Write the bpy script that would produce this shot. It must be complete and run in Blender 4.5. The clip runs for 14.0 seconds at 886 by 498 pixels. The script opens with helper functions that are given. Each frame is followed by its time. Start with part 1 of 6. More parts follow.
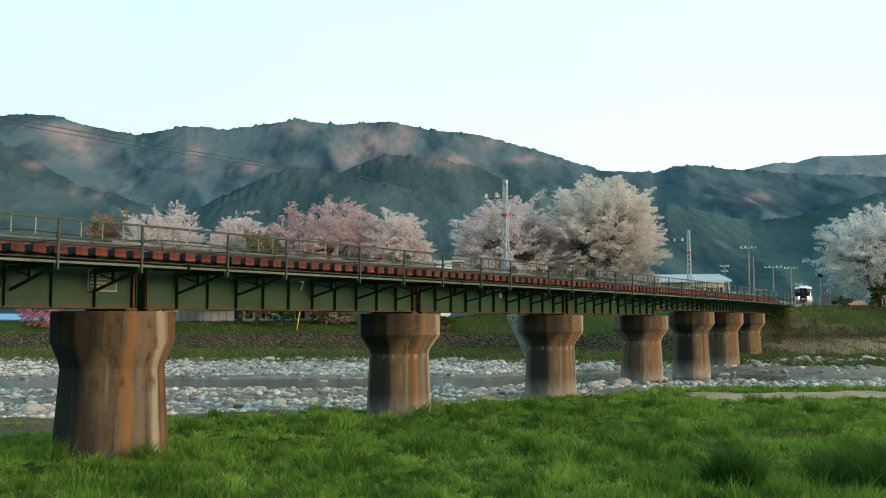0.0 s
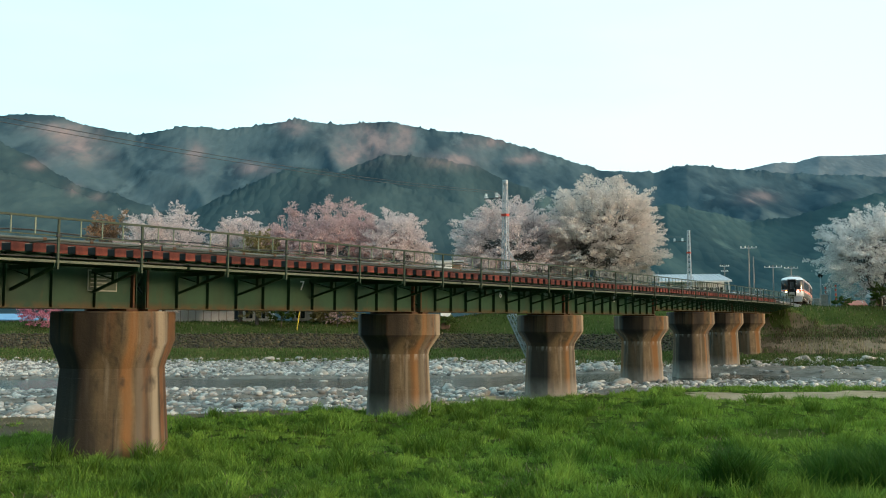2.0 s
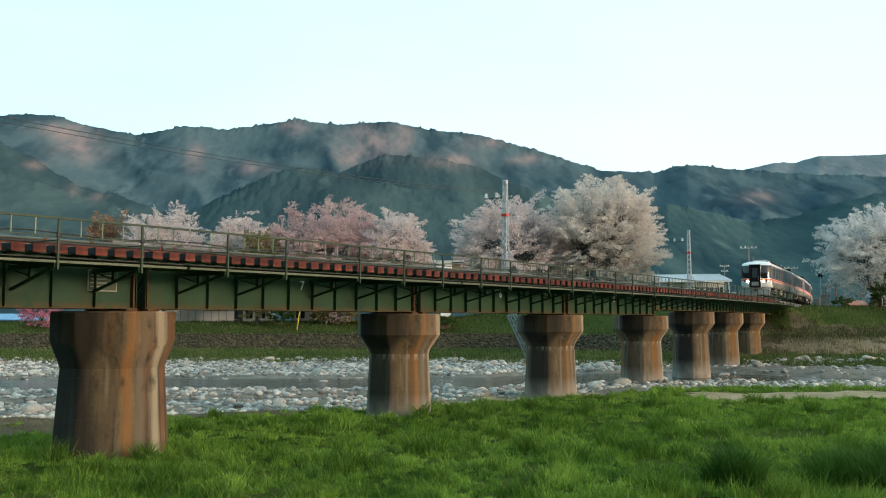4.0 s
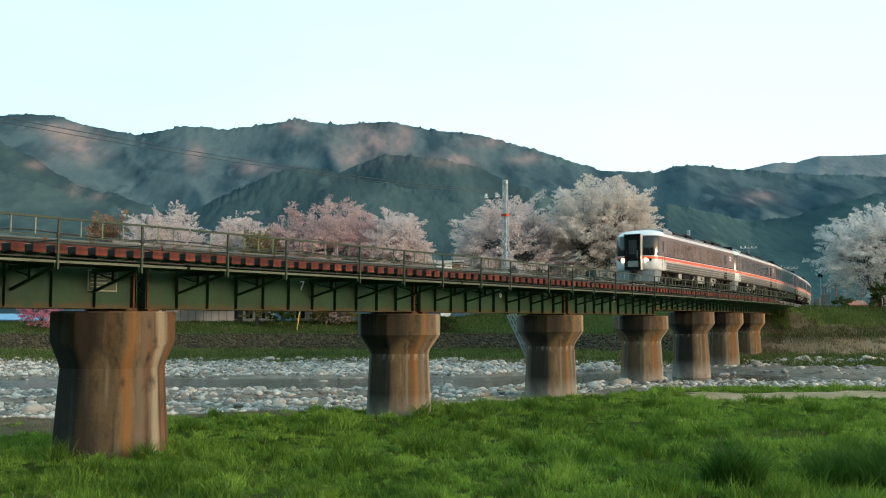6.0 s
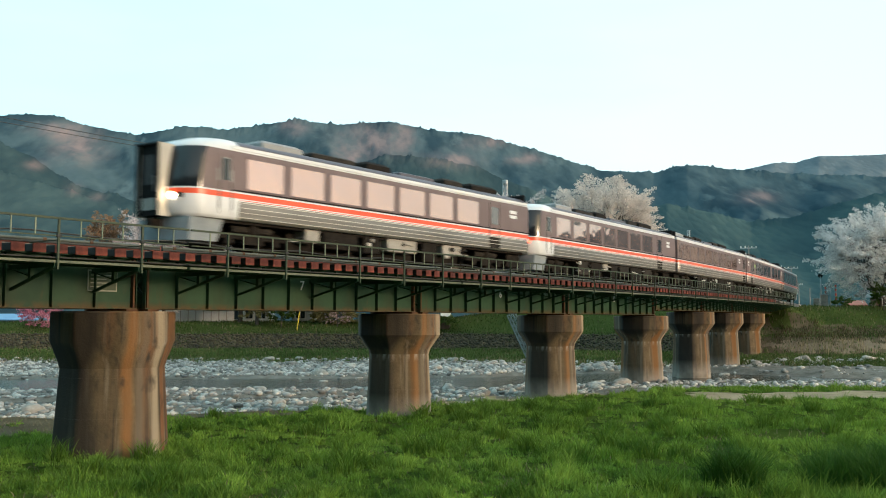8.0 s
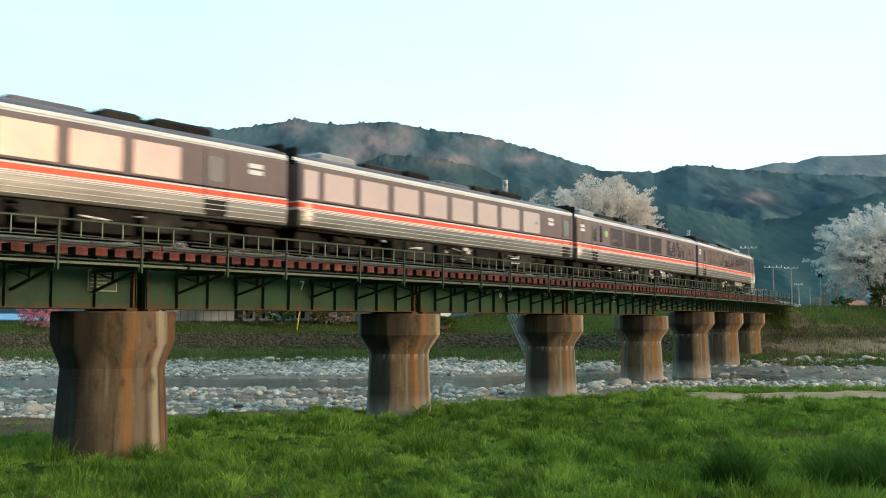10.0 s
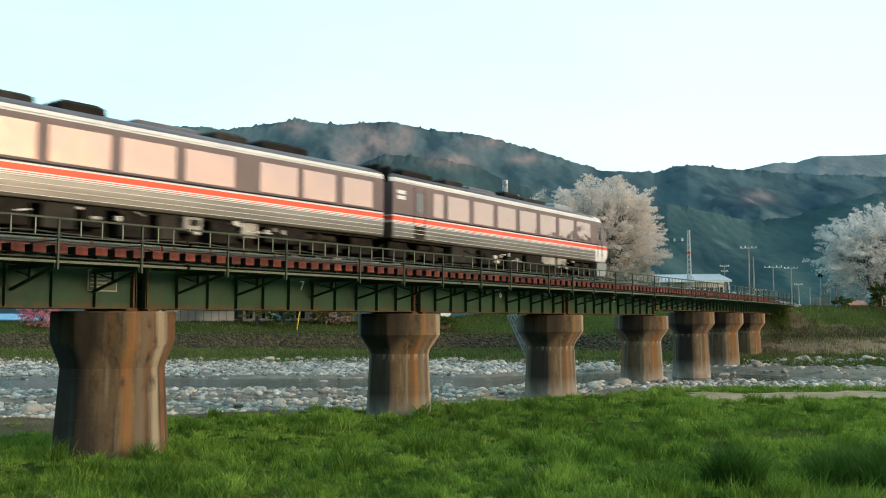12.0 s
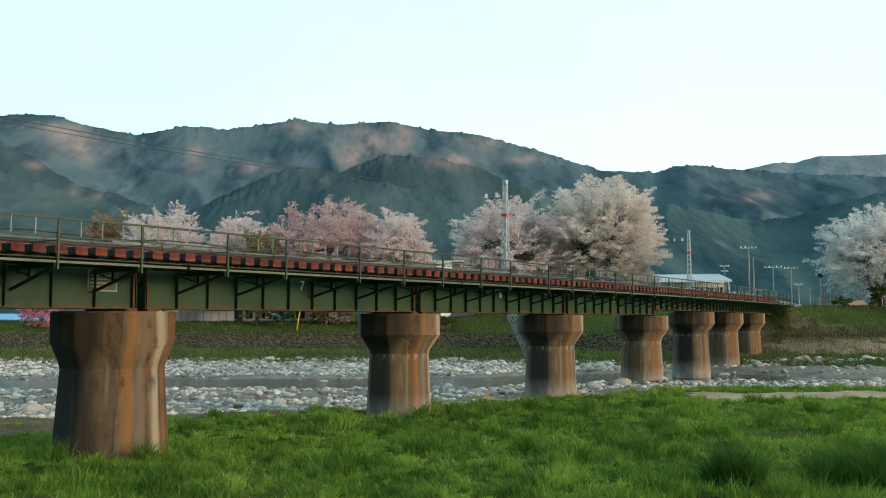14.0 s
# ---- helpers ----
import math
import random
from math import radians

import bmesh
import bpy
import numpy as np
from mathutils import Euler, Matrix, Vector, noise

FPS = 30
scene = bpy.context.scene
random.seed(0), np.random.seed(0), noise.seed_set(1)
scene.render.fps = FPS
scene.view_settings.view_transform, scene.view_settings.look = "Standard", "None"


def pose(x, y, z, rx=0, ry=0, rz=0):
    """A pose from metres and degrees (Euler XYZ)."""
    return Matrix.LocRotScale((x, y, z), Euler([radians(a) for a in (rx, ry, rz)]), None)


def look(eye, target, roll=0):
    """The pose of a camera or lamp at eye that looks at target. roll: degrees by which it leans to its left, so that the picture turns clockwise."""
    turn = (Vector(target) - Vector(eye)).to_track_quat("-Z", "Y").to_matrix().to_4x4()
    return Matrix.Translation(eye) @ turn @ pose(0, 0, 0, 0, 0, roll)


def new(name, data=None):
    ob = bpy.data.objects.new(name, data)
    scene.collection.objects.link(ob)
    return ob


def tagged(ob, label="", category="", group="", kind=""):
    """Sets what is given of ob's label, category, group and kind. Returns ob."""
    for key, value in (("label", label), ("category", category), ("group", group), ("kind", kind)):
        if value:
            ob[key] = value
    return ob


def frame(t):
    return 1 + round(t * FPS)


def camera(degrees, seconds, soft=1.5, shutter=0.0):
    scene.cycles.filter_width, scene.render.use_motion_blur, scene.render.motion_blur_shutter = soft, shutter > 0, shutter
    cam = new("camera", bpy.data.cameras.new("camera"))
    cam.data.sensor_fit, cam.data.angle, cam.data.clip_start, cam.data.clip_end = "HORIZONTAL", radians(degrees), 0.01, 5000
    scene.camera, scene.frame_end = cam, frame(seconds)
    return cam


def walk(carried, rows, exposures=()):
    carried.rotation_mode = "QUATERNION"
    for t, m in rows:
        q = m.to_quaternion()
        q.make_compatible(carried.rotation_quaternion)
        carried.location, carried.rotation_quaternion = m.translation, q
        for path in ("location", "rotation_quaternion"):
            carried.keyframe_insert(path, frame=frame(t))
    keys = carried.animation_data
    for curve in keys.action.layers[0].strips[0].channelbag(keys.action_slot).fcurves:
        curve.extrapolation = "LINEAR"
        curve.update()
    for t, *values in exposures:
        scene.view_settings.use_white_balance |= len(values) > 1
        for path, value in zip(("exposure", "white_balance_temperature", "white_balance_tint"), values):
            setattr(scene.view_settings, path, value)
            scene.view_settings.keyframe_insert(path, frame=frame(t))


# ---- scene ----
cam = camera(51.15, 14.0, soft=1.0, shutter=0.45)
EYE = 4.2
STAND = pose(0, 0, EYE, 94.366, 0, 0)
walk(cam, [(0.0, STAND), (14.0, STAND)])

# ---- light ----
world = bpy.data.worlds.new("sky")
scene.world = world
world.use_nodes = True
wn = world.node_tree.nodes
sky = wn.new("ShaderNodeTexSky")
sky.sky_type, sky.sun_disc = "NISHITA", False
SUN_AZ, SUN_EL = radians(124), radians(7)
sky.sun_elevation, sky.sun_rotation = SUN_EL, SUN_AZ
sky.air_density, sky.dust_density, sky.ozone_density = 1.0, 3.0, 1.0
haze = wn.new("ShaderNodeMix")  # thin even cloud over the clear sky
haze.data_type = "RGBA"
haze.inputs[0].default_value = 0.64
# the cloud is thicker and whiter towards the east, thin and bluer to the west
sky_way = wn.new("ShaderNodeTexCoord")
sky_x = wn.new("ShaderNodeSeparateXYZ")
cloud_map = wn.new("ShaderNodeMapping")
cloud_map.inputs["Scale"].default_value = (1.0, 1.0, 4.0)
cloud = wn.new("ShaderNodeTexNoise")
cloud.inputs["Scale"].default_value, cloud.inputs["Detail"].default_value = 2.2, 4
world.node_tree.links.new(sky_way.outputs["Generated"], sky_x.inputs[0])
world.node_tree.links.new(sky_way.outputs["Generated"], cloud_map.inputs[0])
world.node_tree.links.new(cloud_map.outputs[0], cloud.inputs["Vector"])
thick = wn.new("ShaderNodeMath")
thick.operation = "MULTIPLY_ADD"
thick.inputs[1].default_value = 0.9
world.node_tree.links.new(cloud.outputs[0], thick.inputs[0])
world.node_tree.links.new(sky_x.outputs[0], thick.inputs[2])
spread = wn.new("ShaderNodeMapRange")
spread.inputs[1].default_value, spread.inputs[2].default_value = -0.05, 0.75
world.node_tree.links.new(thick.outputs[0], spread.inputs[0])
tone = wn.new("ShaderNodeMix")
tone.data_type = "RGBA"
tone.inputs[6].default_value, tone.inputs[7].default_value = (1.30, 2.62, 2.86, 1), (2.05, 2.70, 2.80, 1)
world.node_tree.links.new(spread.outputs[0], tone.inputs[0])
world.node_tree.links.new(tone.outputs[2], haze.inputs[7])
world.node_tree.links.new(sky.outputs[0], haze.inputs[6])
world.node_tree.links.new(haze.outputs[2], wn["Background"].inputs[0])
wn["Background"].inputs[1].default_value = 0.15
sun = new("sun", bpy.data.lights.new("sun", "SUN"))
sun.data.energy, sun.data.angle, sun.data.color = 1.32, radians(12), (1.0, 0.77, 0.56)
sun.matrix_world = look((60, -30, 40), (60 - math.sin(SUN_AZ) * math.cos(SUN_EL) * 50, -30 - math.cos(SUN_AZ) * math.cos(SUN_EL) * 50, 40 - math.sin(SUN_EL) * 50))
scene.view_settings.exposure = 1.82


# ---- small tools ----
def link(tree, a, b):
    tree.links.new(a, b)


def mat(name, low, high, rough=0.8, scale=4.0, metal=0.0, bump=0.0, bump_scale=30.0, fine=0.35, random_tint=0.0, stretch=(1, 1, 1), spec=0.5, island=False, thin=0.0):
    """A two-scale noise material between two colours."""
    m = bpy.data.materials.new(name)
    m.use_nodes = True
    t = m.node_tree
    n = t.nodes
    b = n["Principled BSDF"]
    b.inputs["Roughness"].default_value, b.inputs["Metallic"].default_value = rough, metal
    b.inputs["Specular IOR Level"].default_value = spec
    co = n.new("ShaderNodeTexCoord")
    mp = n.new("ShaderNodeMapping")
    mp.inputs["Scale"].default_value = stretch
    link(t, co.outputs["Object"], mp.inputs[0])
    a = n.new("ShaderNodeTexNoise")
    a.inputs["Scale"].default_value, a.inputs["Detail"].default_value = scale, 5
    f = n.new("ShaderNodeTexNoise")
    f.inputs["Scale"].default_value, f.inputs["Detail"].default_value = scale * 9, 3
    link(t, mp.outputs[0], a.inputs["Vector"]), link(t, mp.outputs[0], f.inputs["Vector"])
    mx = n.new("ShaderNodeMix")
    mx.inputs[0].default_value = fine
    link(t, a.outputs[0], mx.inputs[2]), link(t, f.outputs[0], mx.inputs[3])
    r = n.new("ShaderNodeValToRGB")
    r.color_ramp.elements[0].position, r.color_ramp.elements[1].position = 0.33, 0.67
    r.color_ramp.elements[0].color, r.color_ramp.elements[1].color = (*low, 1), (*high, 1)
    link(t, mx.outputs[0], r.inputs[0])
    last = r.outputs[0]
    if random_tint:
        if island:
            src = n.new("ShaderNodeNewGeometry").outputs["Random Per Island"]
        else:
            src = n.new("ShaderNodeObjectInfo").outputs["Random"]
        hs = n.new("ShaderNodeHueSaturation")
        mr = n.new("ShaderNodeMapRange")
        mr.inputs[3].default_value, mr.inputs[4].default_value = 1 - random_tint, 1 + random_tint
        link(t, src, mr.inputs[0]), link(t, mr.outputs[0], hs.inputs["Value"]), link(t, last, hs.inputs["Color"])
        last = hs.outputs[0]
    link(t, last, b.inputs["Base Color"])
    if thin:
        tr = n.new("ShaderNodeBsdfTranslucent")
        link(t, last, tr.inputs[0])
        ms = n.new("ShaderNodeMixShader")
        ms.inputs[0].default_value = thin
        link(t, b.outputs[0], ms.inputs[1]), link(t, tr.outputs[0], ms.inputs[2])
        link(t, ms.outputs[0], n["Material Output"].inputs[0])
    if bump:
        g = n.new("ShaderNodeTexNoise")
        g.inputs["Scale"].default_value, g.inputs["Detail"].default_value = bump_scale, 4
        link(t, mp.outputs[0], g.inputs["Vector"])
        bp = n.new("ShaderNodeBump")
        bp.inputs["Strength"].default_value, bp.inputs["Distance"].default_value = bump, 0.03
        link(t, g.outputs[0], bp.inputs["Height"]), link(t, bp.outputs[0], b.inputs["Normal"])
    return m


def add_layer(m, colour, scale, lo, hi, stretch=(1, 1, 1), zlo=None, zhi=None, detail=4):
    """Lays stains of one colour over a material, where a stretched noise is high, and by height if given."""
    t = m.node_tree
    n = t.nodes
    b = n["Principled BSDF"]
    old = b.inputs["Base Color"].links[0].from_socket
    co = n.new("ShaderNodeTexCoord")
    mp = n.new("ShaderNodeMapping")
    mp.inputs["Scale"].default_value = stretch
    link(t, co.outputs["Object"], mp.inputs[0])
    a = n.new("ShaderNodeTexNoise")
    a.inputs["Scale"].default_value, a.inputs["Detail"].default_value = scale, detail
    link(t, mp.outputs[0], a.inputs["Vector"])
    mr = n.new("ShaderNodeMapRange")
    mr.inputs[1].default_value, mr.inputs[2].default_value = lo, hi
    link(t, a.outputs[0], mr.inputs[0])
    fac = mr.outputs[0]
    if zlo is not None:
        sp = n.new("ShaderNodeSeparateXYZ")
        link(t, co.outputs["Object"], sp.inputs[0])
        zr = n.new("ShaderNodeMapRange")
        zr.inputs[1].default_value, zr.inputs[2].default_value = zlo, zhi
        link(t, sp.outputs[2], zr.inputs[0])
        mu = n.new("ShaderNodeMath")
        mu.operation = "MULTIPLY"
        link(t, fac, mu.inputs[0]), link(t, zr.outputs[0], mu.inputs[1])
        fac = mu.outputs[0]
    mx = n.new("ShaderNodeMix")
    mx.data_type = "RGBA"
    link(t, fac, mx.inputs[0]), link(t, old, mx.inputs[6])
    mx.inputs[7].default_value = (*colour, 1)
    link(t, mx.outputs[2], b.inputs["Base Color"])
    return m


def add_streak(m, colour, x0, width, strength=1.0):
    """Lays one upright streak of a colour, for run-down stains and for painted shade and sun, at about x0 across the
    object, wavering, shifted a little from object to object.
    """
    t = m.node_tree
    n = t.nodes
    b = n["Principled BSDF"]
    old = b.inputs["Base Color"].links[0].from_socket
    co = n.new("ShaderNodeTexCoord")
    sp = n.new("ShaderNodeSeparateXYZ")
    link(t, co.outputs["Object"], sp.inputs[0])
    mp = n.new("ShaderNodeMapping")
    mp.inputs["Scale"].default_value = (0.6, 0.6, 0.3)
    mp.inputs["Location"].default_value = (x0 * 7, 3, 1)
    link(t, co.outputs["Object"], mp.inputs[0])
    nz = n.new("ShaderNodeTexNoise")
    nz.inputs["Scale"].default_value, nz.inputs["Detail"].default_value = 1.6, 5
    link(t, mp.outputs[0], nz.inputs["Vector"])

    def calc(op, a, c):
        k = n.new("ShaderNodeMath")
        k.operation = op
        for s, v in ((k.inputs[0], a), (k.inputs[1], c)):
            if isinstance(v, (int, float)):
                s.default_value = v
            else:
                link(t, v, s)
        return k.outputs[0]

    part_xyz = n.new("ShaderNodeSeparateXYZ")
    link(t, n.new("ShaderNodeObjectInfo").outputs["Location"], part_xyz.inputs[0])
    rnd = calc("FRACT", calc("MULTIPLY", part_xyz.outputs[0], 0.371), 0.0)
    shift = calc("ADD", calc("MULTIPLY", nz.outputs[0], 0.3), calc("MULTIPLY", rnd, 0.3))
    d = calc("ABSOLUTE", calc("ADD", sp.outputs[0], calc("SUBTRACT", shift, x0 + 0.30)), 0.0)
    mr = n.new("ShaderNodeMapRange")
    mr.interpolation_type = "SMOOTHSTEP"
    mr.inputs[1].default_value, mr.inputs[2].default_value = width, width * 0.2
    link(t, d, mr.inputs[0])
    fac = calc("MULTIPLY", calc("MULTIPLY", mr.outputs[0], calc("ADD", nz.outputs[0], 0.45)), strength)
    mx = n.new("ShaderNodeMix")
    mx.data_type = "RGBA"
    link(t, fac, mx.inputs[0]), link(t, old, mx.inputs[6])
    mx.inputs[7].default_value = (*colour, 1)
    link(t, mx.outputs[2], b.inputs["Base Color"])


def glow(name, colour, strength):
    m = bpy.data.materials.new(name)
    m.use_nodes = True
    b = m.node_tree.nodes["Principled BSDF"]
    b.inputs["Base Color"].default_value = (*colour, 1)
    b.inputs["Emission Color"].default_value = (*colour, 1)
    b.inputs["Emission Strength"].default_value = strength
    return m


def finish(bm, name, material, smooth=False):
    bmesh.ops.recalc_face_normals(bm, faces=bm.faces)
    me = bpy.data.meshes.new(name)
    bm.to_mesh(me)
    bm.free()
    for m in material if isinstance(material, (list, tuple)) else [material]:
        me.materials.append(m)
    if smooth:
        me.polygons.foreach_set("use_smooth", [True] * len(me.polygons))
    return me


def part(name, bm, material, parent, label="", smooth=False, kind=""):
    ob = new(name, finish(bm, name, material, smooth) if isinstance(bm, bmesh.types.BMesh) else bm)
    ob.parent = parent
    return tagged(ob, label, kind=kind)


def thing(name, label, category, group="", m=Matrix(), kind=""):
    ob = new(name)
    ob.matrix_world = m
    return tagged(ob, label, category, group, kind)


def box(bm, x0, x1, y0, y1, z0, z1, m=Matrix(), bevel=0.0):
    v = [bm.verts.new(m @ Vector((x, y, z))) for z in (z0, z1) for x, y in ((x0, y0), (x1, y0), (x1, y1), (x0, y1))]
    fs = [bm.faces.new([v[i] for i in q]) for q in ((0, 3, 2, 1), (4, 5, 6, 7), (0, 1, 5, 4), (1, 2, 6, 5), (2, 3, 7, 6), (3, 0, 4, 7))]
    if bevel:
        es = list({e for f in fs for e in f.edges})
        bmesh.ops.bevel(bm, geom=es, offset=bevel, segments=1, affect="EDGES")
    return bm


def tube(bm, a, b, r0, r1=None, sides=8, caps=True):
    a, b = Vector(a), Vector(b)
    r1 = r0 if r1 is None else r1
    q = (b - a).to_track_quat("Z", "Y")
    rings = []
    for p, r in ((a, r0), (b, r1)):
        rings.append([bm.verts.new(p + q @ Vector((r * math.cos(i * math.tau / sides), r * math.sin(i * math.tau / sides), 0))) for i in range(sides)])
    for i in range(sides):
        j = (i + 1) % sides
        bm.faces.new((rings[0][i], rings[0][j], rings[1][j], rings[1][i]))
    if caps:
        bm.faces.new(rings[0][::-1]), bm.faces.new(rings[1])
    return bm


def bar(bm, a, b, w, h, up=(0, 0, 1)):
    """A straight bar of square section from a to b."""
    a, b = Vector(a), Vector(b)
    d = b - a
    y = Vector(up).cross(d).normalized()
    z = d.cross(y).normalized()
    m = Matrix((d.normalized(), y, z)).transposed().to_4x4()
    m.translation = a
    return box(bm, 0, d.length, -w / 2, w / 2, -h / 2, h / 2, m)


def loft(bm, rings, close=True, caps=True):
    vs = [[bm.verts.new(p) for p in r] for r in rings]
    k = len(vs[0])
    for a, b in zip(vs, vs[1:]):
        for i in range(k if close else k - 1):
            j = (i + 1) % k
            bm.faces.new((a[i], a[j], b[j], b[i]))
    if caps:
        bm.faces.new(vs[0][::-1]), bm.faces.new(vs[-1])
    return vs


def raw_mesh(name, verts, faces, material, smooth=False):
    me = bpy.data.meshes.new(name)
    verts, faces = np.asarray(verts, dtype=np.float32), np.asarray(faces, dtype=np.int32)
    k = faces.shape[1]
    me.vertices.add(len(verts)), me.loops.add(faces.size), me.polygons.add(len(faces))
    me.vertices.foreach_set("co", verts.ravel())
    me.loops.foreach_set("vertex_index", faces.ravel())
    me.polygons.foreach_set("loop_start", np.arange(0, faces.size, k, dtype=np.int32))
    if smooth:
        me.polygons.foreach_set("use_smooth", np.ones(len(faces), dtype=bool))
    for m in material if isinstance(material, (list, tuple)) else [material]:
        me.materials.append(m)
    me.update(calc_edges=True)
    me.validate()
    return me


def step(a, b, x):
    t = np.clip((np.asarray(x, dtype=float) - a) / (b - a), 0, 1)
    return t * t * (3 - 2 * t)


def wave(x, y, seed, octaves=4, size=1.0):
    """Smooth random relief from summed sines; for arrays."""
    rng = np.random.RandomState(seed)
    out, amp = 0.0, 1.0
    for o in range(octaves):
        for k in range(3):
            a, ph = rng.uniform(0, math.tau), rng.uniform(0, math.tau)
            w = math.tau / size * 2 ** o * rng.uniform(0.7, 1.4)
            out = out + amp / 3 * np.sin(w * (x * math.cos(a) + y * math.sin(a)) + ph + 1.3 * np.sin(w * 0.7 * (y * math.cos(a) - x * math.sin(a))))
        amp *= 0.55
    return out


# ---- the line of the track: an arc that eases past the bridge ----
S_GRID = np.arange(-140.0, 320.0, 0.5)
H_GRID = radians(37.28) - np.where(S_GRID < 88, S_GRID / 459.0, 88 / 459.0 + (S_GRID - 88) / 950.0)
PX = np.concatenate([[0], np.cumsum(np.sin((H_GRID[1:] + H_GRID[:-1]) / 2) * 0.5)])
PY = np.concatenate([[0], np.cumsum(np.cos((H_GRID[1:] + H_GRID[:-1]) / 2) * 0.5)])
PX += -10.257 - np.interp(0, S_GRID, PX)
PY += 27.809 - np.interp(0, S_GRID, PY)


def heading(s):
    return float(np.interp(s, S_GRID, H_GRID))


def track(s, off=0.0, z=0.0):
    """A place on the line: s metres along it, off metres towards the near side."""
    h = heading(s)
    return Vector((float(np.interp(s, S_GRID, PX)) + off * math.cos(h), float(np.interp(s, S_GRID, PY)) - off * math.sin(h), z))


def track_frame(s0, s1, z):
    """Pose with x along the chord from s0 to s1, y to the far side, z up, at s0."""
    a, b = track(s0), track(s1)
    m = pose(a.x, a.y, z, 0, 0, math.degrees(math.atan2(b.y - a.y, b.x - a.x)))
    return m, (b - a).length


RAIL_Z = EYE + 2.2
GIRDER_BOTTOM = EYE + 0.317
JOINTS = [-39.69, -26.23, -12.77, 0.69, 14.15, 27.61, 41.07, 52.2, 62.2, 72.6, 83.0]

# ---- materials ----
M_GRASS_SOIL = mat("grass_ground", (0.025, 0.045, 0.008), (0.06, 0.085, 0.018), 1.0, 0.35, bump=0.6, bump_scale=12, spec=0.0)
M_FAR_GRASS = mat("bank_grass", (0.036, 0.056, 0.014), (0.075, 0.095, 0.028), 1.0, 0.3, bump=0.7, bump_scale=6, spec=0.0)
M_GRAVEL = mat("gravel", (0.10, 0.088, 0.07), (0.24, 0.22, 0.19), 1.0, 1.5, bump=0.8, bump_scale=9, spec=0.1)
M_SAND = mat("sand", (0.24, 0.185, 0.115), (0.40, 0.325, 0.215), 1.0, 1.2, bump=0.4, bump_scale=14, spec=0.0)
M_SOIL = mat("bank_soil", (0.07, 0.056, 0.034), (0.15, 0.12, 0.078), 1.0, 0.7, bump=0.6, bump_scale=8, spec=0.0)
M_DRY = mat("dry_grass", (0.13, 0.10, 0.07), (0.25, 0.195, 0.14), 1.0, 0.6, bump=0.5, bump_scale=10, spec=0.0)
M_FIELD = mat("field", (0.04, 0.07, 0.025), (0.10, 0.11, 0.05), 1.0, 0.02, spec=0.0)


def pier_concrete(name, lime):
    """Brown weathered concrete with run-down rust, a shaded and a sunlit band in its colour; shafts have lime under the
    neck and pale silt at the foot.
    """
    m = mat(name, (0.078, 0.054, 0.026), (0.158, 0.116, 0.062), 0.85, 0.9, bump=0.4, bump_scale=16)
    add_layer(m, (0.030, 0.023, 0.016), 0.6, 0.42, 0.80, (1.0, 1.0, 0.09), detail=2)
    add_layer(m, (0.19, 0.080, 0.028), 0.9, 0.46, 0.72, (1.2, 1.2, 0.08), detail=3)
    add_layer(m, (0.26, 0.215, 0.16), 3.2, 0.52, 0.76, (1.0, 1.0, 0.045), detail=5)
    add_layer(m, (0.035, 0.027, 0.018), 4.5, 0.50, 0.70, (1.0, 1.0, 0.04), detail=5)
    # near-black band: stain, and the shade of the side away from the sun
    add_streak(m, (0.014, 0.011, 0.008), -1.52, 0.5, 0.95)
    add_streak(m, (0.19, 0.084, 0.020), -0.52, 0.27, 0.95)
    add_streak(m, (0.13, 0.105, 0.072), -0.05, 0.2, 0.7)
    # cream band paints the facet that catches the low sun
    add_streak(m, (0.34, 0.275, 0.19), 0.42, 0.2, 0.85)
    add_streak(m, (0.19, 0.080, 0.028), 0.88, 0.25, 0.9)
    add_layer(m, (0.022, 0.018, 0.013), 2.4, 0.58, 0.76, (1.0, 1.0, 0.5), detail=7)
    if lime:
        add_layer(m, (0.45, 0.42, 0.37), 4.0, 0.52, 0.74, (1.0, 1.0, 0.25), lime - 0.3, lime + 0.05)
        add_layer(m, (0.30, 0.265, 0.225), 1.2, 0.15, 0.6, (1, 1, 1), 1.5, 0.35)
    return m


M_GREEN = mat("green_steel", (0.010, 0.042, 0.021), (0.028, 0.076, 0.037), 0.6, 0.5, fine=0.25, bump=0.05, spec=0.3)
add_layer(M_GREEN, (0.030, 0.040, 0.018), 0.9, 0.5, 0.8, (1, 1, 0.15))
add_layer(M_GREEN, (0.082, 0.050, 0.016), 3.0, 0.30, 0.55, (1, 1, 1), 0.22, 0.03)
add_layer(M_GREEN, (0.085, 0.040, 0.014), 1.1, 0.62, 0.74, (1.6, 1, 0.5), 0.8, 0.1)
M_RAIL_GREEN = mat("railing_green", (0.14, 0.17, 0.11), (0.24, 0.27, 0.19), 0.6, 3.0)
M_POST = mat("post_green", (0.016, 0.030, 0.013), (0.045, 0.062, 0.028), 0.6, 3.0)
M_EDGE = mat("edge_beam", (0.065, 0.078, 0.045), (0.135, 0.145, 0.09), 0.6, 2.0)
M_SLEEPER = mat("red_sleeper", (0.165, 0.034, 0.018), (0.33, 0.075, 0.040), 0.8, 6.0, random_tint=0.4)
M_GUARD = mat("red_guard_timber", (0.14, 0.030, 0.017), (0.265, 0.056, 0.031), 0.8, 3.0, stretch=(0.3, 1, 1))
M_RAIL = mat("rail_steel", (0.12, 0.08, 0.06), (0.25, 0.2, 0.17), 0.4, 3.0, metal=0.7)
M_DARK = mat("dark_deck", (0.02, 0.02, 0.018), (0.05, 0.045, 0.04), 0.8, 3.0)
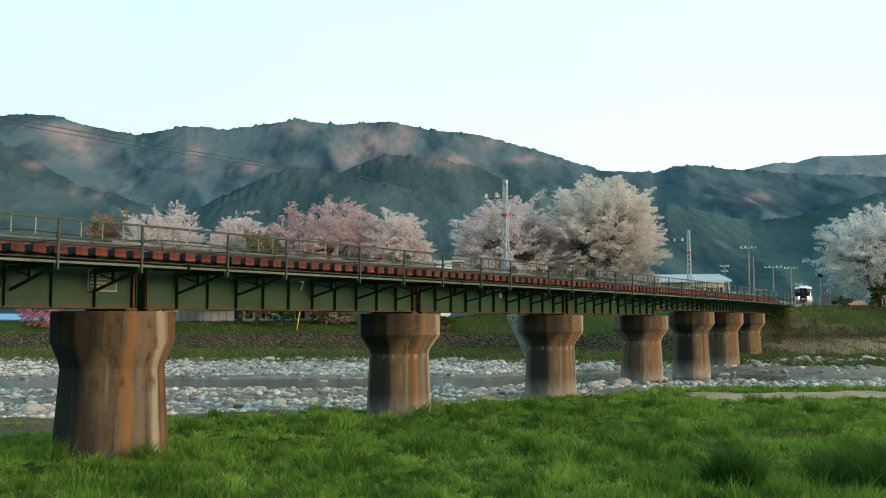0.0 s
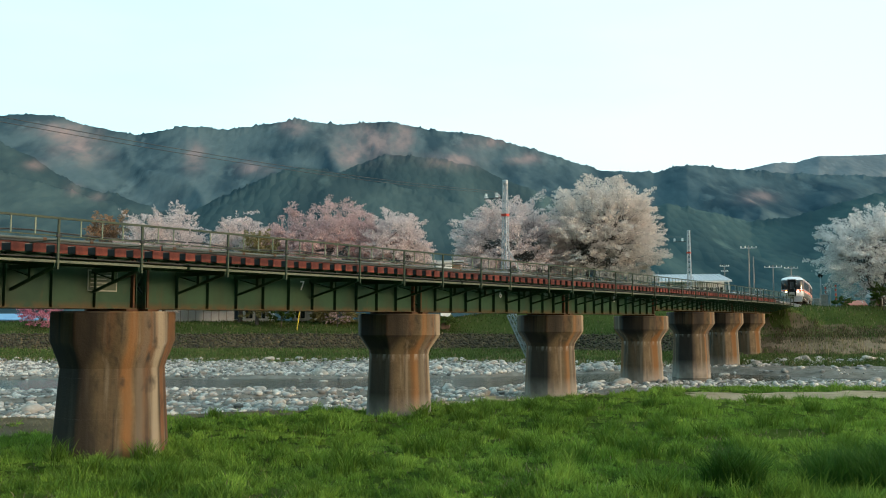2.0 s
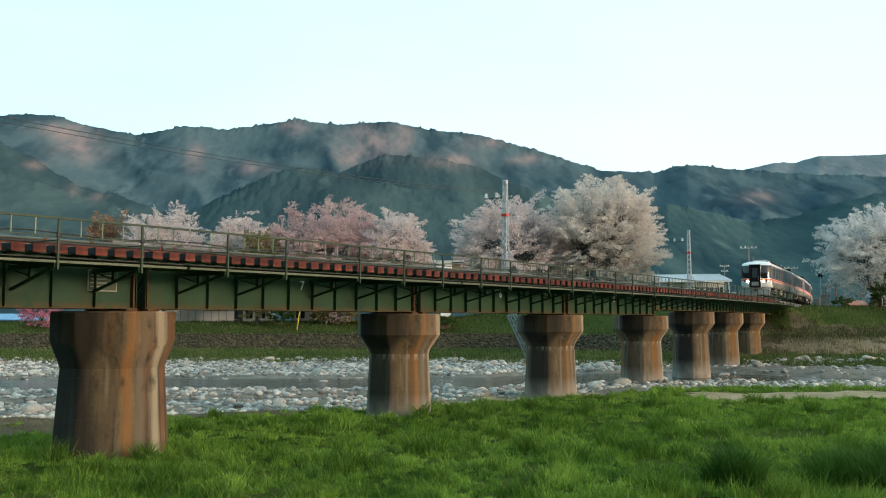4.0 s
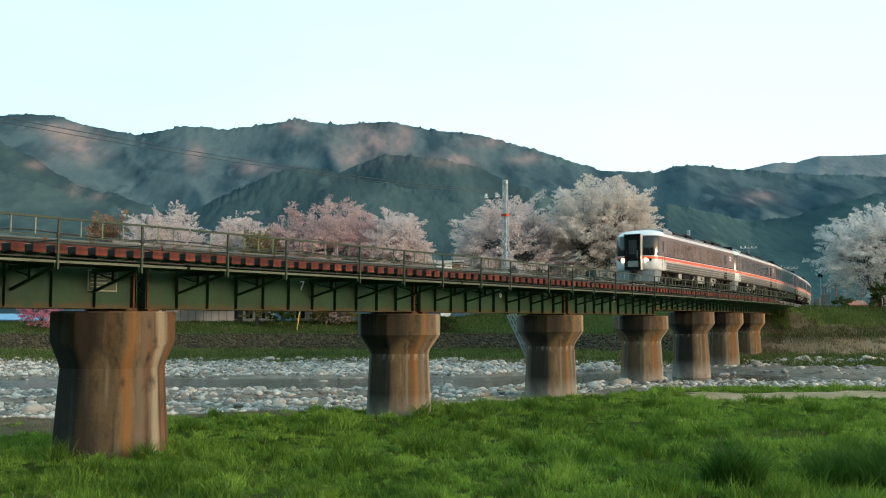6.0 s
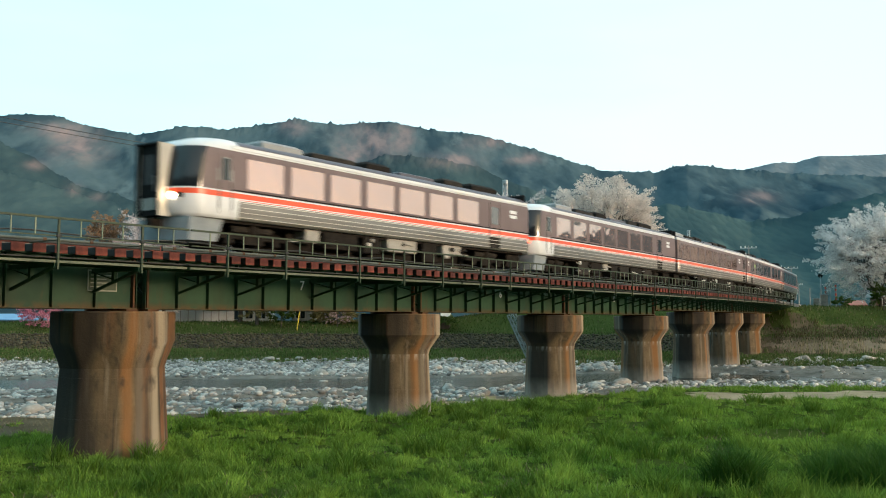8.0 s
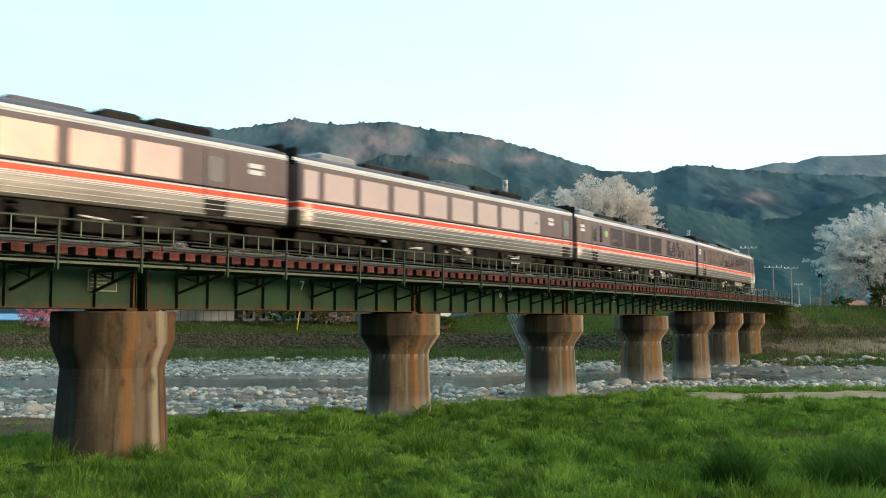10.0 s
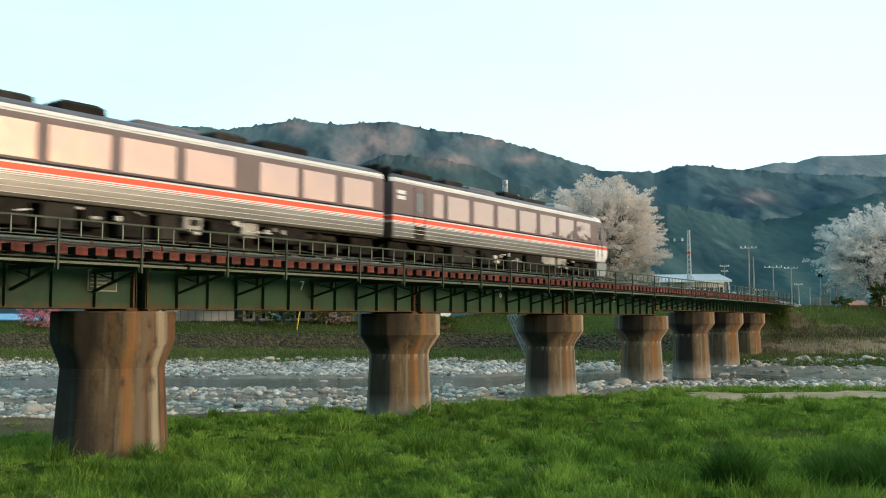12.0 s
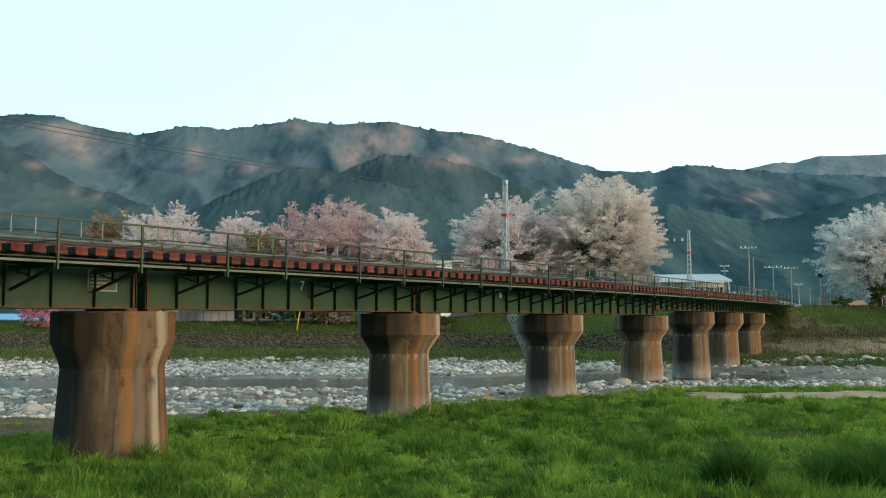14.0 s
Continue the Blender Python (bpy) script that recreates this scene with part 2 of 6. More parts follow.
M_BALLAST = mat("ballast", (0.1, 0.085, 0.07), (0.25, 0.21, 0.18), 0.95, 6.0, bump=0.8, bump_scale=20)


# ---- ground ----
def shore(x):
    """Near edge of the gravel."""
    return np.where(x < -3, 42.2 + 0.25 * (x + 3), np.where(x < 16, 44.3 + 0.70 * x, 55.5 + 0.05 * (x - 16))) + 0.7 * wave(x, x * 0, 5, 2, 14)


def foot(x):
    """Foot of the far bank."""
    return 104.0 - 17.0 * step(0, 38, x) + 0.5 * wave(x, x * 0, 9, 2, 30)


def channel(x):
    """Middle line of the main stream."""
    return 62.5 + 8.5 * step(-8, 24, x) + 1.0 * wave(x, x * 0, 3, 2, 22)


def side_stream(x):
    return 50.0 + 0.25 * (x + 12)


def ground_z(x, y):
    x, y = np.asarray(x, dtype=float), np.asarray(y, dtype=float)
    right = step(14, 36, x)
    near = 0.25 + 0.12 * wave(x, y, 1, 3, 9) + 2.35 * (1 - step(-3, 13, y))
    bed = 0.05 + 0.10 * wave(x, y, 2, 3, 6)
    cw = 7.5 + 0.5 * step(8, 22, x)
    bed = bed - 0.75 * (1 - step(0.55, 1.0, np.abs(y - channel(x)) / cw))
    side = (1 - step(0.5, 1.0, np.abs(y - side_stream(x)) / 2.6)) * (1 - step(-5, 0, x))
    bed = bed - 0.5 * side
    z = near + (bed - near) * step(-1.5, 1.5, y - shore(x))
    t = y - foot(x)
    top = 3.85 + 1.75 * step(-6, 14, x)
    strip = 0.3 + 0.6 * step(-16, -1, t) + 0.08 * wave(x, y, 4, 3, 7)
    z = z + (strip - z) * step(-18, -13, t + 5 * right)
    wall = strip + (2.55 - strip) * np.clip(t / 3.4, 0, 1)
    wall = wall + (top - wall) * step(4.6, 13 + 3 * right, t)
    z = np.where(t > 0, wall + 0.05 * wave(x, y, 6, 3, 5) * step(3.5, 5, t), z)
    z = z - (0.9 * (1 - right)) * step(19, 24, t) * (t > 0)
    # the railway's own embankment past the abutment
    d, s = rail_distance(x, y)
    bank = 5.62 - np.clip((np.abs(d) - 2.6) / 1.6, 0, 6)
    bank = bank - 6 * (1 - step(78.5, 83.5, s))
    z = np.where(y > 60, np.maximum(z, bank), z)
    d2 = np.where((s < -50), np.abs(d), 99)
    z = np.maximum(z, np.where(d2 < 20, 5.62 - np.clip((d2 - 2.6) / 1.6, 0, 6), -9))
    return z


def rail_distance(x, y):
    best = np.full(np.shape(x), 1e9)
    bs = np.zeros(np.shape(x))
    bd = np.full(np.shape(x), 1e3)
    for s in np.arange(-138, 318, 3.0):
        p, h = track(s), heading(s)
        dx, dy = x - p.x, y - p.y
        along = dx * math.sin(h) + dy * math.cos(h)
        across = dx * math.cos(h) - dy * math.sin(h)
        q = dx * dx + dy * dy
        m = q < best
        best = np.where(m, q, best)
        bs = np.where(m, s + along, bs)
        bd = np.where(m, across, bd)
    return bd, bs


def build_ground():
    fine_x, fine_y = np.arange(-62, 92, 0.6), np.arange(4, 135, 0.55)
    gx = np.concatenate([[-4500, -3000, -1800, -1000, -600, -400, -250, -170, -120, -90, -75], fine_x, [100, 115, 140, 180, 240, 330, 480, 700, 1000, 1800, 3000, 4500]])
    gy = np.concatenate([[-4500, -3000, -1500, -700, -350, -180, -100, -60, -40, -25, -15, -8, -4, 0, 2], fine_y, [140, 150, 165, 190, 230, 280, 350, 450, 600, 800, 1100, 1600, 2400, 3400, 4500]])
    X, Y = np.meshgrid(gx, gy)
    Z = ground_z(X, Y)
    verts = np.stack([X, Y, Z], -1).reshape(-1, 3)
    nx, ny = len(gx), len(gy)
    i = (np.arange(ny - 1)[:, None] * nx + np.arange(nx - 1)[None]).ravel()
    faces = np.stack([i, i + 1, i + nx + 1, i + nx], 1)
    me = raw_mesh("ground", verts, faces, [M_GRASS_SOIL, M_GRAVEL, M_SAND, M_FAR_GRASS, M_SOIL, M_DRY, M_FIELD, M_BALLAST], True)
    cx, cy = verts[faces].mean(1)[:, 0], verts[faces].mean(1)[:, 1]
    t = cy - foot(cx)
    right = step(14, 36, cx)
    jit = 0.8 * wave(cx, cy, 12, 4, 5)
    k = np.zeros(len(faces), dtype=np.int32)
    k[cy - shore(cx) + jit > 0] = 1
    sand = (np.abs(cy - 48.5 - 0.06 * (cx - 20) + jit) < 2.1) & (cx > 13)
    k[sand] = 2
    k[(cy - shore(cx) + jit > np.where(cx < -11, -7.5, -2.5)) & (cy - shore(cx) + jit < 0.4) & (cx < -6)] = 4
    k[(np.abs(cy - shore(cx) - 1.6 + jit) < 1.7) & (cx > 0) & (cx < 9)] = 2
    k[(t + jit * 2 > -15 + 4 * right) & (t <= 0)] = 3
    k[(t > 0) & (t <= 3.6)] = 4
    k[t > 3.6] = 3
    k[(right > 0.4) & (t > 2.5) & (t + jit < 9)] = 4
    k[(right > 0.5) & (np.abs(t - 1.6 + jit) < 0.8)] = 5
    k[t > 26] = 6
    d, s = rail_distance(cx, cy)
    k[(np.abs(d) < 2.3) & ((s > 85) | (s < -52)) & (np.abs(d) < 3)] = 7
    me.polygons.foreach_set("material_index", k)
    ob = new("ground", me)
    return tagged(ob, "river valley floor with grass, gravel bed and banks", "ground", kind="structure")


GROUND = build_ground()


def water_material():
    m = bpy.data.materials.new("river_water")
    m.use_nodes = True
    t = m.node_tree
    b = t.nodes["Principled BSDF"]
    b.inputs["Base Color"].default_value = (0.045, 0.05, 0.04, 1)
    b.inputs["Roughness"].default_value = 0.1
    b.inputs["IOR"].default_value = 1.33
    co = t.nodes.new("ShaderNodeTexCoord")
    mp = t.nodes.new("ShaderNodeMapping")
    mp.inputs["Scale"].default_value = (0.8, 2.2, 1)
    nz = t.nodes.new("ShaderNodeTexNoise")
    nz.inputs["Scale"].default_value, nz.inputs["Detail"].default_value = 1.6, 6
    bp = t.nodes.new("ShaderNodeBump")
    bp.inputs["Strength"].default_value, bp.inputs["Distance"].default_value = 0.8, 0.06
    link(t, co.outputs["Object"], mp.inputs[0]), link(t, mp.outputs[0], nz.inputs[0])
    link(t, nz.outputs[0], bp.inputs["Height"]), link(t, bp.outputs[0], b.inputs["Normal"])
    return m


def build_water():
    xs = np.arange(-260, 261, 2.0)
    v, f = [], []
    for x in xs:
        c = float(channel(np.array(x)))
        for y in (min(44, c - 12), c, c + 12):
            v.append((x, y, -0.16))
    for i in range(len(xs) - 1):
        for j in range(2):
            a = i * 3 + j
            f.append((a, a + 3, a + 4, a + 1))
    tagged(new("river", raw_mesh("river", v, f, water_material())), "shallow rippled grey river water between stones", "river", kind="structure")


build_water()


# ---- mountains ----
def hazy_forest_material(name, a, b, dark, bare, crowns=0.05):
    """Wooded slope, distance haze put into its bluish colours: broad stands of two greens, dark conifers, and leafless
    brown woods where the cover map says so.
    """
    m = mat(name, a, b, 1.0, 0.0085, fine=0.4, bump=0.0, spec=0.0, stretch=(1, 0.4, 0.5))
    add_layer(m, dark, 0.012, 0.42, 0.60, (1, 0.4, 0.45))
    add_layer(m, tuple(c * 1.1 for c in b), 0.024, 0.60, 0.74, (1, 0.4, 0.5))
    t = m.node_tree
    n = t.nodes
    bsdf = n["Principled BSDF"]
    old = bsdf.inputs["Base Color"].links[0].from_socket
    co = n.new("ShaderNodeTexCoord")
    cover = n.new("ShaderNodeAttribute")
    cover.attribute_name = "leafless"
    nz = n.new("ShaderNodeTexNoise")
    nz.inputs["Scale"].default_value, nz.inputs["Detail"].default_value = 0.03, 8
    mp = n.new("ShaderNodeMapping")
    mp.inputs["Scale"].default_value = (1, 0.4, 0.5)
    link(t, co.outputs["Object"], mp.inputs[0]), link(t, mp.outputs[0], nz.inputs["Vector"])
    mr = n.new("ShaderNodeMapRange")
    mr.inputs[1].default_value, mr.inputs[2].default_value, mr.inputs[3].default_value, mr.inputs[4].default_value = 0.38, 0.60, 0.34, 1.0
    link(t, nz.outputs[0], mr.inputs[0])
    mu = n.new("ShaderNodeMath")
    mu.operation = "MULTIPLY"
    link(t, cover.outputs["Fac"], mu.inputs[0]), link(t, mr.outputs[0], mu.inputs[1])
    mx = n.new("ShaderNodeMix")
    mx.data_type = "RGBA"
    link(t, mu.outputs[0], mx.inputs[0]), link(t, old, mx.inputs[6])
    mx.inputs[7].default_value = (*bare, 1)
    link(t, mx.outputs[2], bsdf.inputs["Base Color"])
    g = n.new("ShaderNodeTexVoronoi")
    g.inputs["Scale"].default_value = crowns
    bp = n.new("ShaderNodeBump")
    bp.inputs["Strength"].default_value, bp.inputs["Distance"].default_value, bp.invert = 0.35, 5.0, True
    link(t, mp.outputs[0], g.inputs["Vector"])
    link(t, g.outputs["Distance"], bp.inputs["Height"]), link(t, bp.outputs[0], bsdf.inputs["Normal"])
    return m


# base colours hold the haze of distance: bluish, palest on the far ridge
M_FOREST = hazy_forest_material("forest_slope", (0.045, 0.079, 0.097), (0.065, 0.104, 0.121), (0.026, 0.052, 0.070), (0.165, 0.140, 0.150))
M_FOREST_NEAR = hazy_forest_material("near_forest_slope", (0.032, 0.060, 0.070), (0.047, 0.079, 0.085), (0.022, 0.044, 0.055), (0.125, 0.11, 0.115), 0.09)
M_FOREST_GREEN = hazy_forest_material("green_wooded_hill", (0.037, 0.072, 0.080), (0.056, 0.096, 0.096), (0.029, 0.058, 0.068), (0.125, 0.11, 0.11), 0.09)
M_FOREST_FAR = hazy_forest_material("far_forest_slope", (0.12, 0.148, 0.165), (0.15, 0.178, 0.195), (0.10, 0.13, 0.15), (0.15, 0.155, 0.165))

# past bearing 112 the crest is out of view, raised to block low sky
RIDGE = [(-40, 11.2), (-34, 11.6), (-25.9, 11.2), (-24.6, 11.4), (-23.4, 11.45), (-21.4, 11.05), (-18.6, 10.65), (-15.7, 11.35), (-13.4, 11.25), (-11.3, 11.6), (-9.3, 12.0), (-6.5, 11.8), (-3.3, 12.05), (-0.85, 11.55), (2.3, 11.25), (4.3, 10.65), (6.2, 10.15), (9.65, 8.95), (13.0, 8.7), (14.9, 9.1), (18, 8.65), (20.8, 8.3), (25.8, 7.8), (32, 7.2), (45, 6.4), (70, 4.0), (112, 3.4), (128, 9), (145, 17), (200, 21), (250, 19), (285, 14), (320, 11.2)]
FAR_RIDGE = [(8, 3), (14, 7.4), (15.7, 8.2), (18, 8.65), (19.9, 9.0), (21.1, 8.92), (22.3, 9.25), (23.8, 9.15), (25.8, 9.08), (32, 8.8), (40, 7)]
# leafless brown woods: bearing, height angle and half sizes in degrees
LEAFLESS = [(-21.7, 9.87, 1.33, 0.8), (-15.15, 9.71, 0.6, 0.77), (-11.7, 9.16, 0.95, 0.35), (-9.27, 11.7, 0.75, 0.45), (-4.56, 10.98, 1.9, 1.0), (-2.44, 11.3, 0.56, 0.84), (0.57, 9.8, 1.5, 0.5), (-22.6, 10.8, 1.5, 0.4), (-5.8, 10.1, 0.8, 0.6), (2.7, 10.9, 1.4, 0.35), (18.9, 7.14, 0.87, 0.35), (5.15, 9.9, 1.0, 0.3), (-24.0, 8.75, 0.5, 0.25), (-21.9, 7.5, 0.4, 0.3), (-20.6, 7.1, 0.4, 0.22)]


def mountain(name, ridge, az0, az1, n_az, r0, r1, n_r, material, seed, rough, trees, foot_z=3.0, uneven=0.0):
    """Slopes on a fan of azimuths; the crest at r1 stands at the given elevation in degrees."""
    az = np.linspace(az0, az1, n_az)
    rr = np.concatenate([r0 + (r1 - r0) * np.linspace(0, 1, n_r) ** 1.1, [r1 + 14, r1 + 90]])
    n_r += 2
    A, R = np.meshgrid(az, rr)
    X, Y = R * np.sin(np.radians(A)), R * np.cos(np.radians(A))
    el = np.interp(A, [a for a, _ in ridge], [e for _, e in ridge])
    t = (R - r0) / (r1 - r0)
    crest = EYE + r1 * np.tan(np.radians(el + 0.1 + uneven * step(0.9, 1.0, t) * wave(A, A * 0, seed + 5, 4, 2.6)))
    prof = np.clip(t, 0, 1) ** 1.25
    w = wave(X, Y, seed, 4, 1100.0)
    ridged = np.array([noise.ridged_multi_fractal(Vector((x / 700, y / 700, seed)), 1.0, 2.1, 4, 0.95, 1.9) for x, y in zip(X.ravel(), Y.ravel())]).reshape(X.shape)
    ridged = ridged - ridged.mean()
    # spurs that run down from the crest, slanting to one side
    u = A - 7.5 * (1 - t) + 1.5 * wave(X, Y, seed + 3, 3, 700.0)
    spur = sum(k * (1 - 2 * np.sqrt(np.sin(math.pi * (u + o) / p) ** 2 + 0.03)) for k, p, o in ((17, 8.3, 1.1), (9, 4.7, 0.4), (3, 2.3, 0.9)))
    size = r1 / 2400
    Z = foot_z + (crest - foot_z) * prof + rough * size * (w * 8 + ridged * 10 + spur) * np.sin(np.pi * np.clip(t, 0, 1)) ** 0.8
    rng = np.random.RandomState(seed)
    tall = rng.rand(*Z.shape)
    tall = (tall + np.roll(tall, 1, 1) + 0.7 * np.roll(tall, -1, 1)) / 2.7
    stand = step(-0.4, 0.9, wave(X, Y, seed + 9, 3, 90.0 * size))
    Z = Z + trees * (0.35 + 0.65 * stand) * (0.5 * tall + 0.55 * rng.rand(*Z.shape) ** 2) * (0.05 + 0.95 * step(0.955, 0.995, t))
    Z[0] -= 20
    Z[-2] -= 3
    Z[-1] -= 70
    verts = np.stack([X, Y, Z], -1).reshape(-1, 3)
    i = (np.arange(n_r - 1)[:, None] * n_az + np.arange(n_az - 1)[None]).ravel()
    faces = np.stack([i, i + 1, i + n_az + 1, i + n_az], 1)
    me = raw_mesh(name, verts, faces, material, True)
    up = np.degrees(np.arctan2(Z - EYE, R))
    bare = sum(np.exp(-(((A - a) / w0) ** 2 + ((up - e) / h0) ** 2)) for a, e, w0, h0 in LEAFLESS)
    me.attributes.new("leafless", "FLOAT", "POINT").data.foreach_set("value", np.clip(bare, 0, 1).astype(np.float32).ravel())
    return new(name, me)


HILL_LEFT = [(-45, 8.0), (-33.7, 7.7), (-25.8, 8.06), (-24.0, 7.7), (-21.9, 7.17), (-19.7, 6.6), (-17.5, 5.7), (-15.5, 4.6), (-13.2, 2.6), (-11, 0.4)]
HILL_MIDDLE = [(-24, 1.0), (-20, 3.6), (-17, 5.4), (-14.5, 6.8), (-12.3, 7.8), (-10.6, 8.65), (-8.9, 9.2), (-7.2, 9.0), (-5.1, 8.5), (-3.0, 8.1), (-0.85, 7.6), (2.3, 6.56), (5.8, 4.9), (9.2, 2.6), (11, 0.4)]
HILL_BEHIND = [(-14, 3), (-9.2, 7.45), (-7.2, 8.6), (-5.4, 9.35), (-3.7, 10.06), (-1.55, 9.94), (0.57, 9.6), (2.33, 9.2), (4.1, 8.4), (6.2, 7.57), (8.24, 6.26), (10.95, 4.3), (15, 1)]
SPUR_LEFT = [(-45, 10.3), (-33.9, 10.3), (-25.8, 9.7), (-24.0, 8.97), (-22.85, 8.2), (-21.6, 7.5), (-19.4, 7.05), (-16.5, 6.16), (-13.2, 4.8), (-10.9, 2.95), (-8, 0.4)]
HILL_RIGHT = [(3, 1), (6.15, 4.0), (8.9, 5.2), (11.3, 6.3), (13.7, 6.8), (16, 6.3), (18.5, 5.6), (21.3, 5.9), (23.75, 6.6), (26.65, 7.06), (32, 7.0), (42, 5)]
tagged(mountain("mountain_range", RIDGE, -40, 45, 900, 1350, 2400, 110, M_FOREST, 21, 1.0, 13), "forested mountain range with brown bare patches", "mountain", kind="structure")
# unseen hills, added to darken what faces the camera
tagged(mountain("mountain_range", RIDGE, 45, 320, 280, 1000, 2400, 30, M_FOREST, 22, 1.0, 6), "unseen forested hills around the valley, added to block low sky", "mountain", kind="structure")
tagged(mountain("far_mountain", FAR_RIDGE, 8, 40, 300, 2500, 4200, 40, M_FOREST_FAR, 25, 0.8, 8), "distant forested ridge, paled by haze in its colour", "mountain", kind="structure")
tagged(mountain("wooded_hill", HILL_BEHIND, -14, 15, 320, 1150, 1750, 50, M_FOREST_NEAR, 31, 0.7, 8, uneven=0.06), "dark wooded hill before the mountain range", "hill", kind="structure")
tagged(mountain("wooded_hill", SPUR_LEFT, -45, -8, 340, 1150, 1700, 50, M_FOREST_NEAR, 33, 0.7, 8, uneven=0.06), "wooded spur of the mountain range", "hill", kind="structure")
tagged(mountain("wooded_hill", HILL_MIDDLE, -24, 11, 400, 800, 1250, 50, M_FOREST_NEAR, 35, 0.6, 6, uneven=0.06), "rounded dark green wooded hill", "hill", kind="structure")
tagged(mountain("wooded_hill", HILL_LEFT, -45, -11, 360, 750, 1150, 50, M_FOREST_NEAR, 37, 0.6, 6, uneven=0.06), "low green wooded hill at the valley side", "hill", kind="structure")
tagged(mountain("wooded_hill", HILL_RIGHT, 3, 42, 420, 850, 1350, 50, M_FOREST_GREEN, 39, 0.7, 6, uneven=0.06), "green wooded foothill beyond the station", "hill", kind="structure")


# ---- bridge ----
def octagon(r, turn, z, squash=1.0):
    return [(r * math.cos(turn + i * math.tau / 8), r * squash * math.sin(turn + i * math.tau / 8), z) for i in range(8)]


M_CONCRETE = pier_concrete("pier_concrete", 0)
PIER_MATS = {0: M_CONCRETE}


def pier_mesh(name, rings, round_edge, lime):
    bm = bmesh.new()
    turn = math.tau / 16
    k = 1 / math.cos(math.pi / 8)
    loft(bm, [octagon(r * k, turn, z) for r, z in rings])
    es = [e for e in bm.edges if abs(e.verts[0].co.z - e.verts[1].co.z) > 0.1]
    bmesh.ops.bevel(bm, geom=es, offset=round_edge, segments=4, profile=0.5, affect="EDGES")
    for e in bm.edges:
        e.smooth = len(e.link_faces) == 2 and e.calc_face_angle() < radians(24)
    if lime not in PIER_MATS:
        PIER_MATS[lime] = pier_concrete("pier_concrete", lime)
    return finish(bm, name, PIER_MATS[lime], True)


def build_piers():
    for i, s in enumerate(JOINTS[:-1]):
        p = track(s - (0.22 if s < 5 else 0.0))
        if abs(p.x) > 70:
            continue
        deep = s < 45
        top = GIRDER_BOTTOM - 0.07 + (0.0 if deep else 0.33)
        ground = -0.3
        big = s < 5
        neck, base, cap = (1.42, 1.66, 1.70) if big else (1.2, 1.38, 1.66)
        hgt, edge = top - ground, 0.12 if big else 0.08
        ob = thing("bridge_pier", "octagonal concrete bridge pier with rust streaks, flared cap", "bridge pier", "piers of the bridge", pose(p.x, p.y, ground, 0, 0, 90 - math.degrees(heading(s)) + random.uniform(-4, 4)))
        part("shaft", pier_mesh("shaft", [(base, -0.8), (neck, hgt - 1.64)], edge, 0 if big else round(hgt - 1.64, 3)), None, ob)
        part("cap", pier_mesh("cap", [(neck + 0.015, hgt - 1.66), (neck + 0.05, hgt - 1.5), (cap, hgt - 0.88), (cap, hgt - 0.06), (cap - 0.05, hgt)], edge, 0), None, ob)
        # casting joints and a spalled edge on the shaft
        for dz, w in ((1.95, 0.012), (3.1, 0.008)):
            r = neck + (base - neck) * (dz - 1.64) / (hgt - 0.84) + 0.004
            bm = bmesh.new()
            k = 1 / math.cos(math.pi / 8)
            loft(bm, [octagon((r - 0.02) * k, math.tau / 16, hgt - dz), octagon(r * k, math.tau / 16, hgt - dz + w), octagon((r - 0.02) * k, math.tau / 16, hgt - dz + 2 * w)])
            part("casting_seam", bm, M_CONCRETE, ob)


def girder(name, x0, x1, y, z0, z1, parent):
    g = part(name, box(bmesh.new(), x0, x1, y - 0.008, y + 0.008, z0 + 0.03, z1 - 0.03), M_GREEN, parent)
    part("flange", box(bmesh.new(), x0, x1, y - 0.16, y + 0.16, z0, z0 + 0.03), M_GREEN, g)
    part("flange", box(bmesh.new(), x0, x1, y - 0.16, y + 0.16, z1 - 0.03, z1), M_GREEN, g)
    return g


DIGITS = {3: "7", 4: "6", 5: "5"}
STATIONS = (1.36, 3.75, 7.28, 9.75, 12.17)
EDGE = 3.2


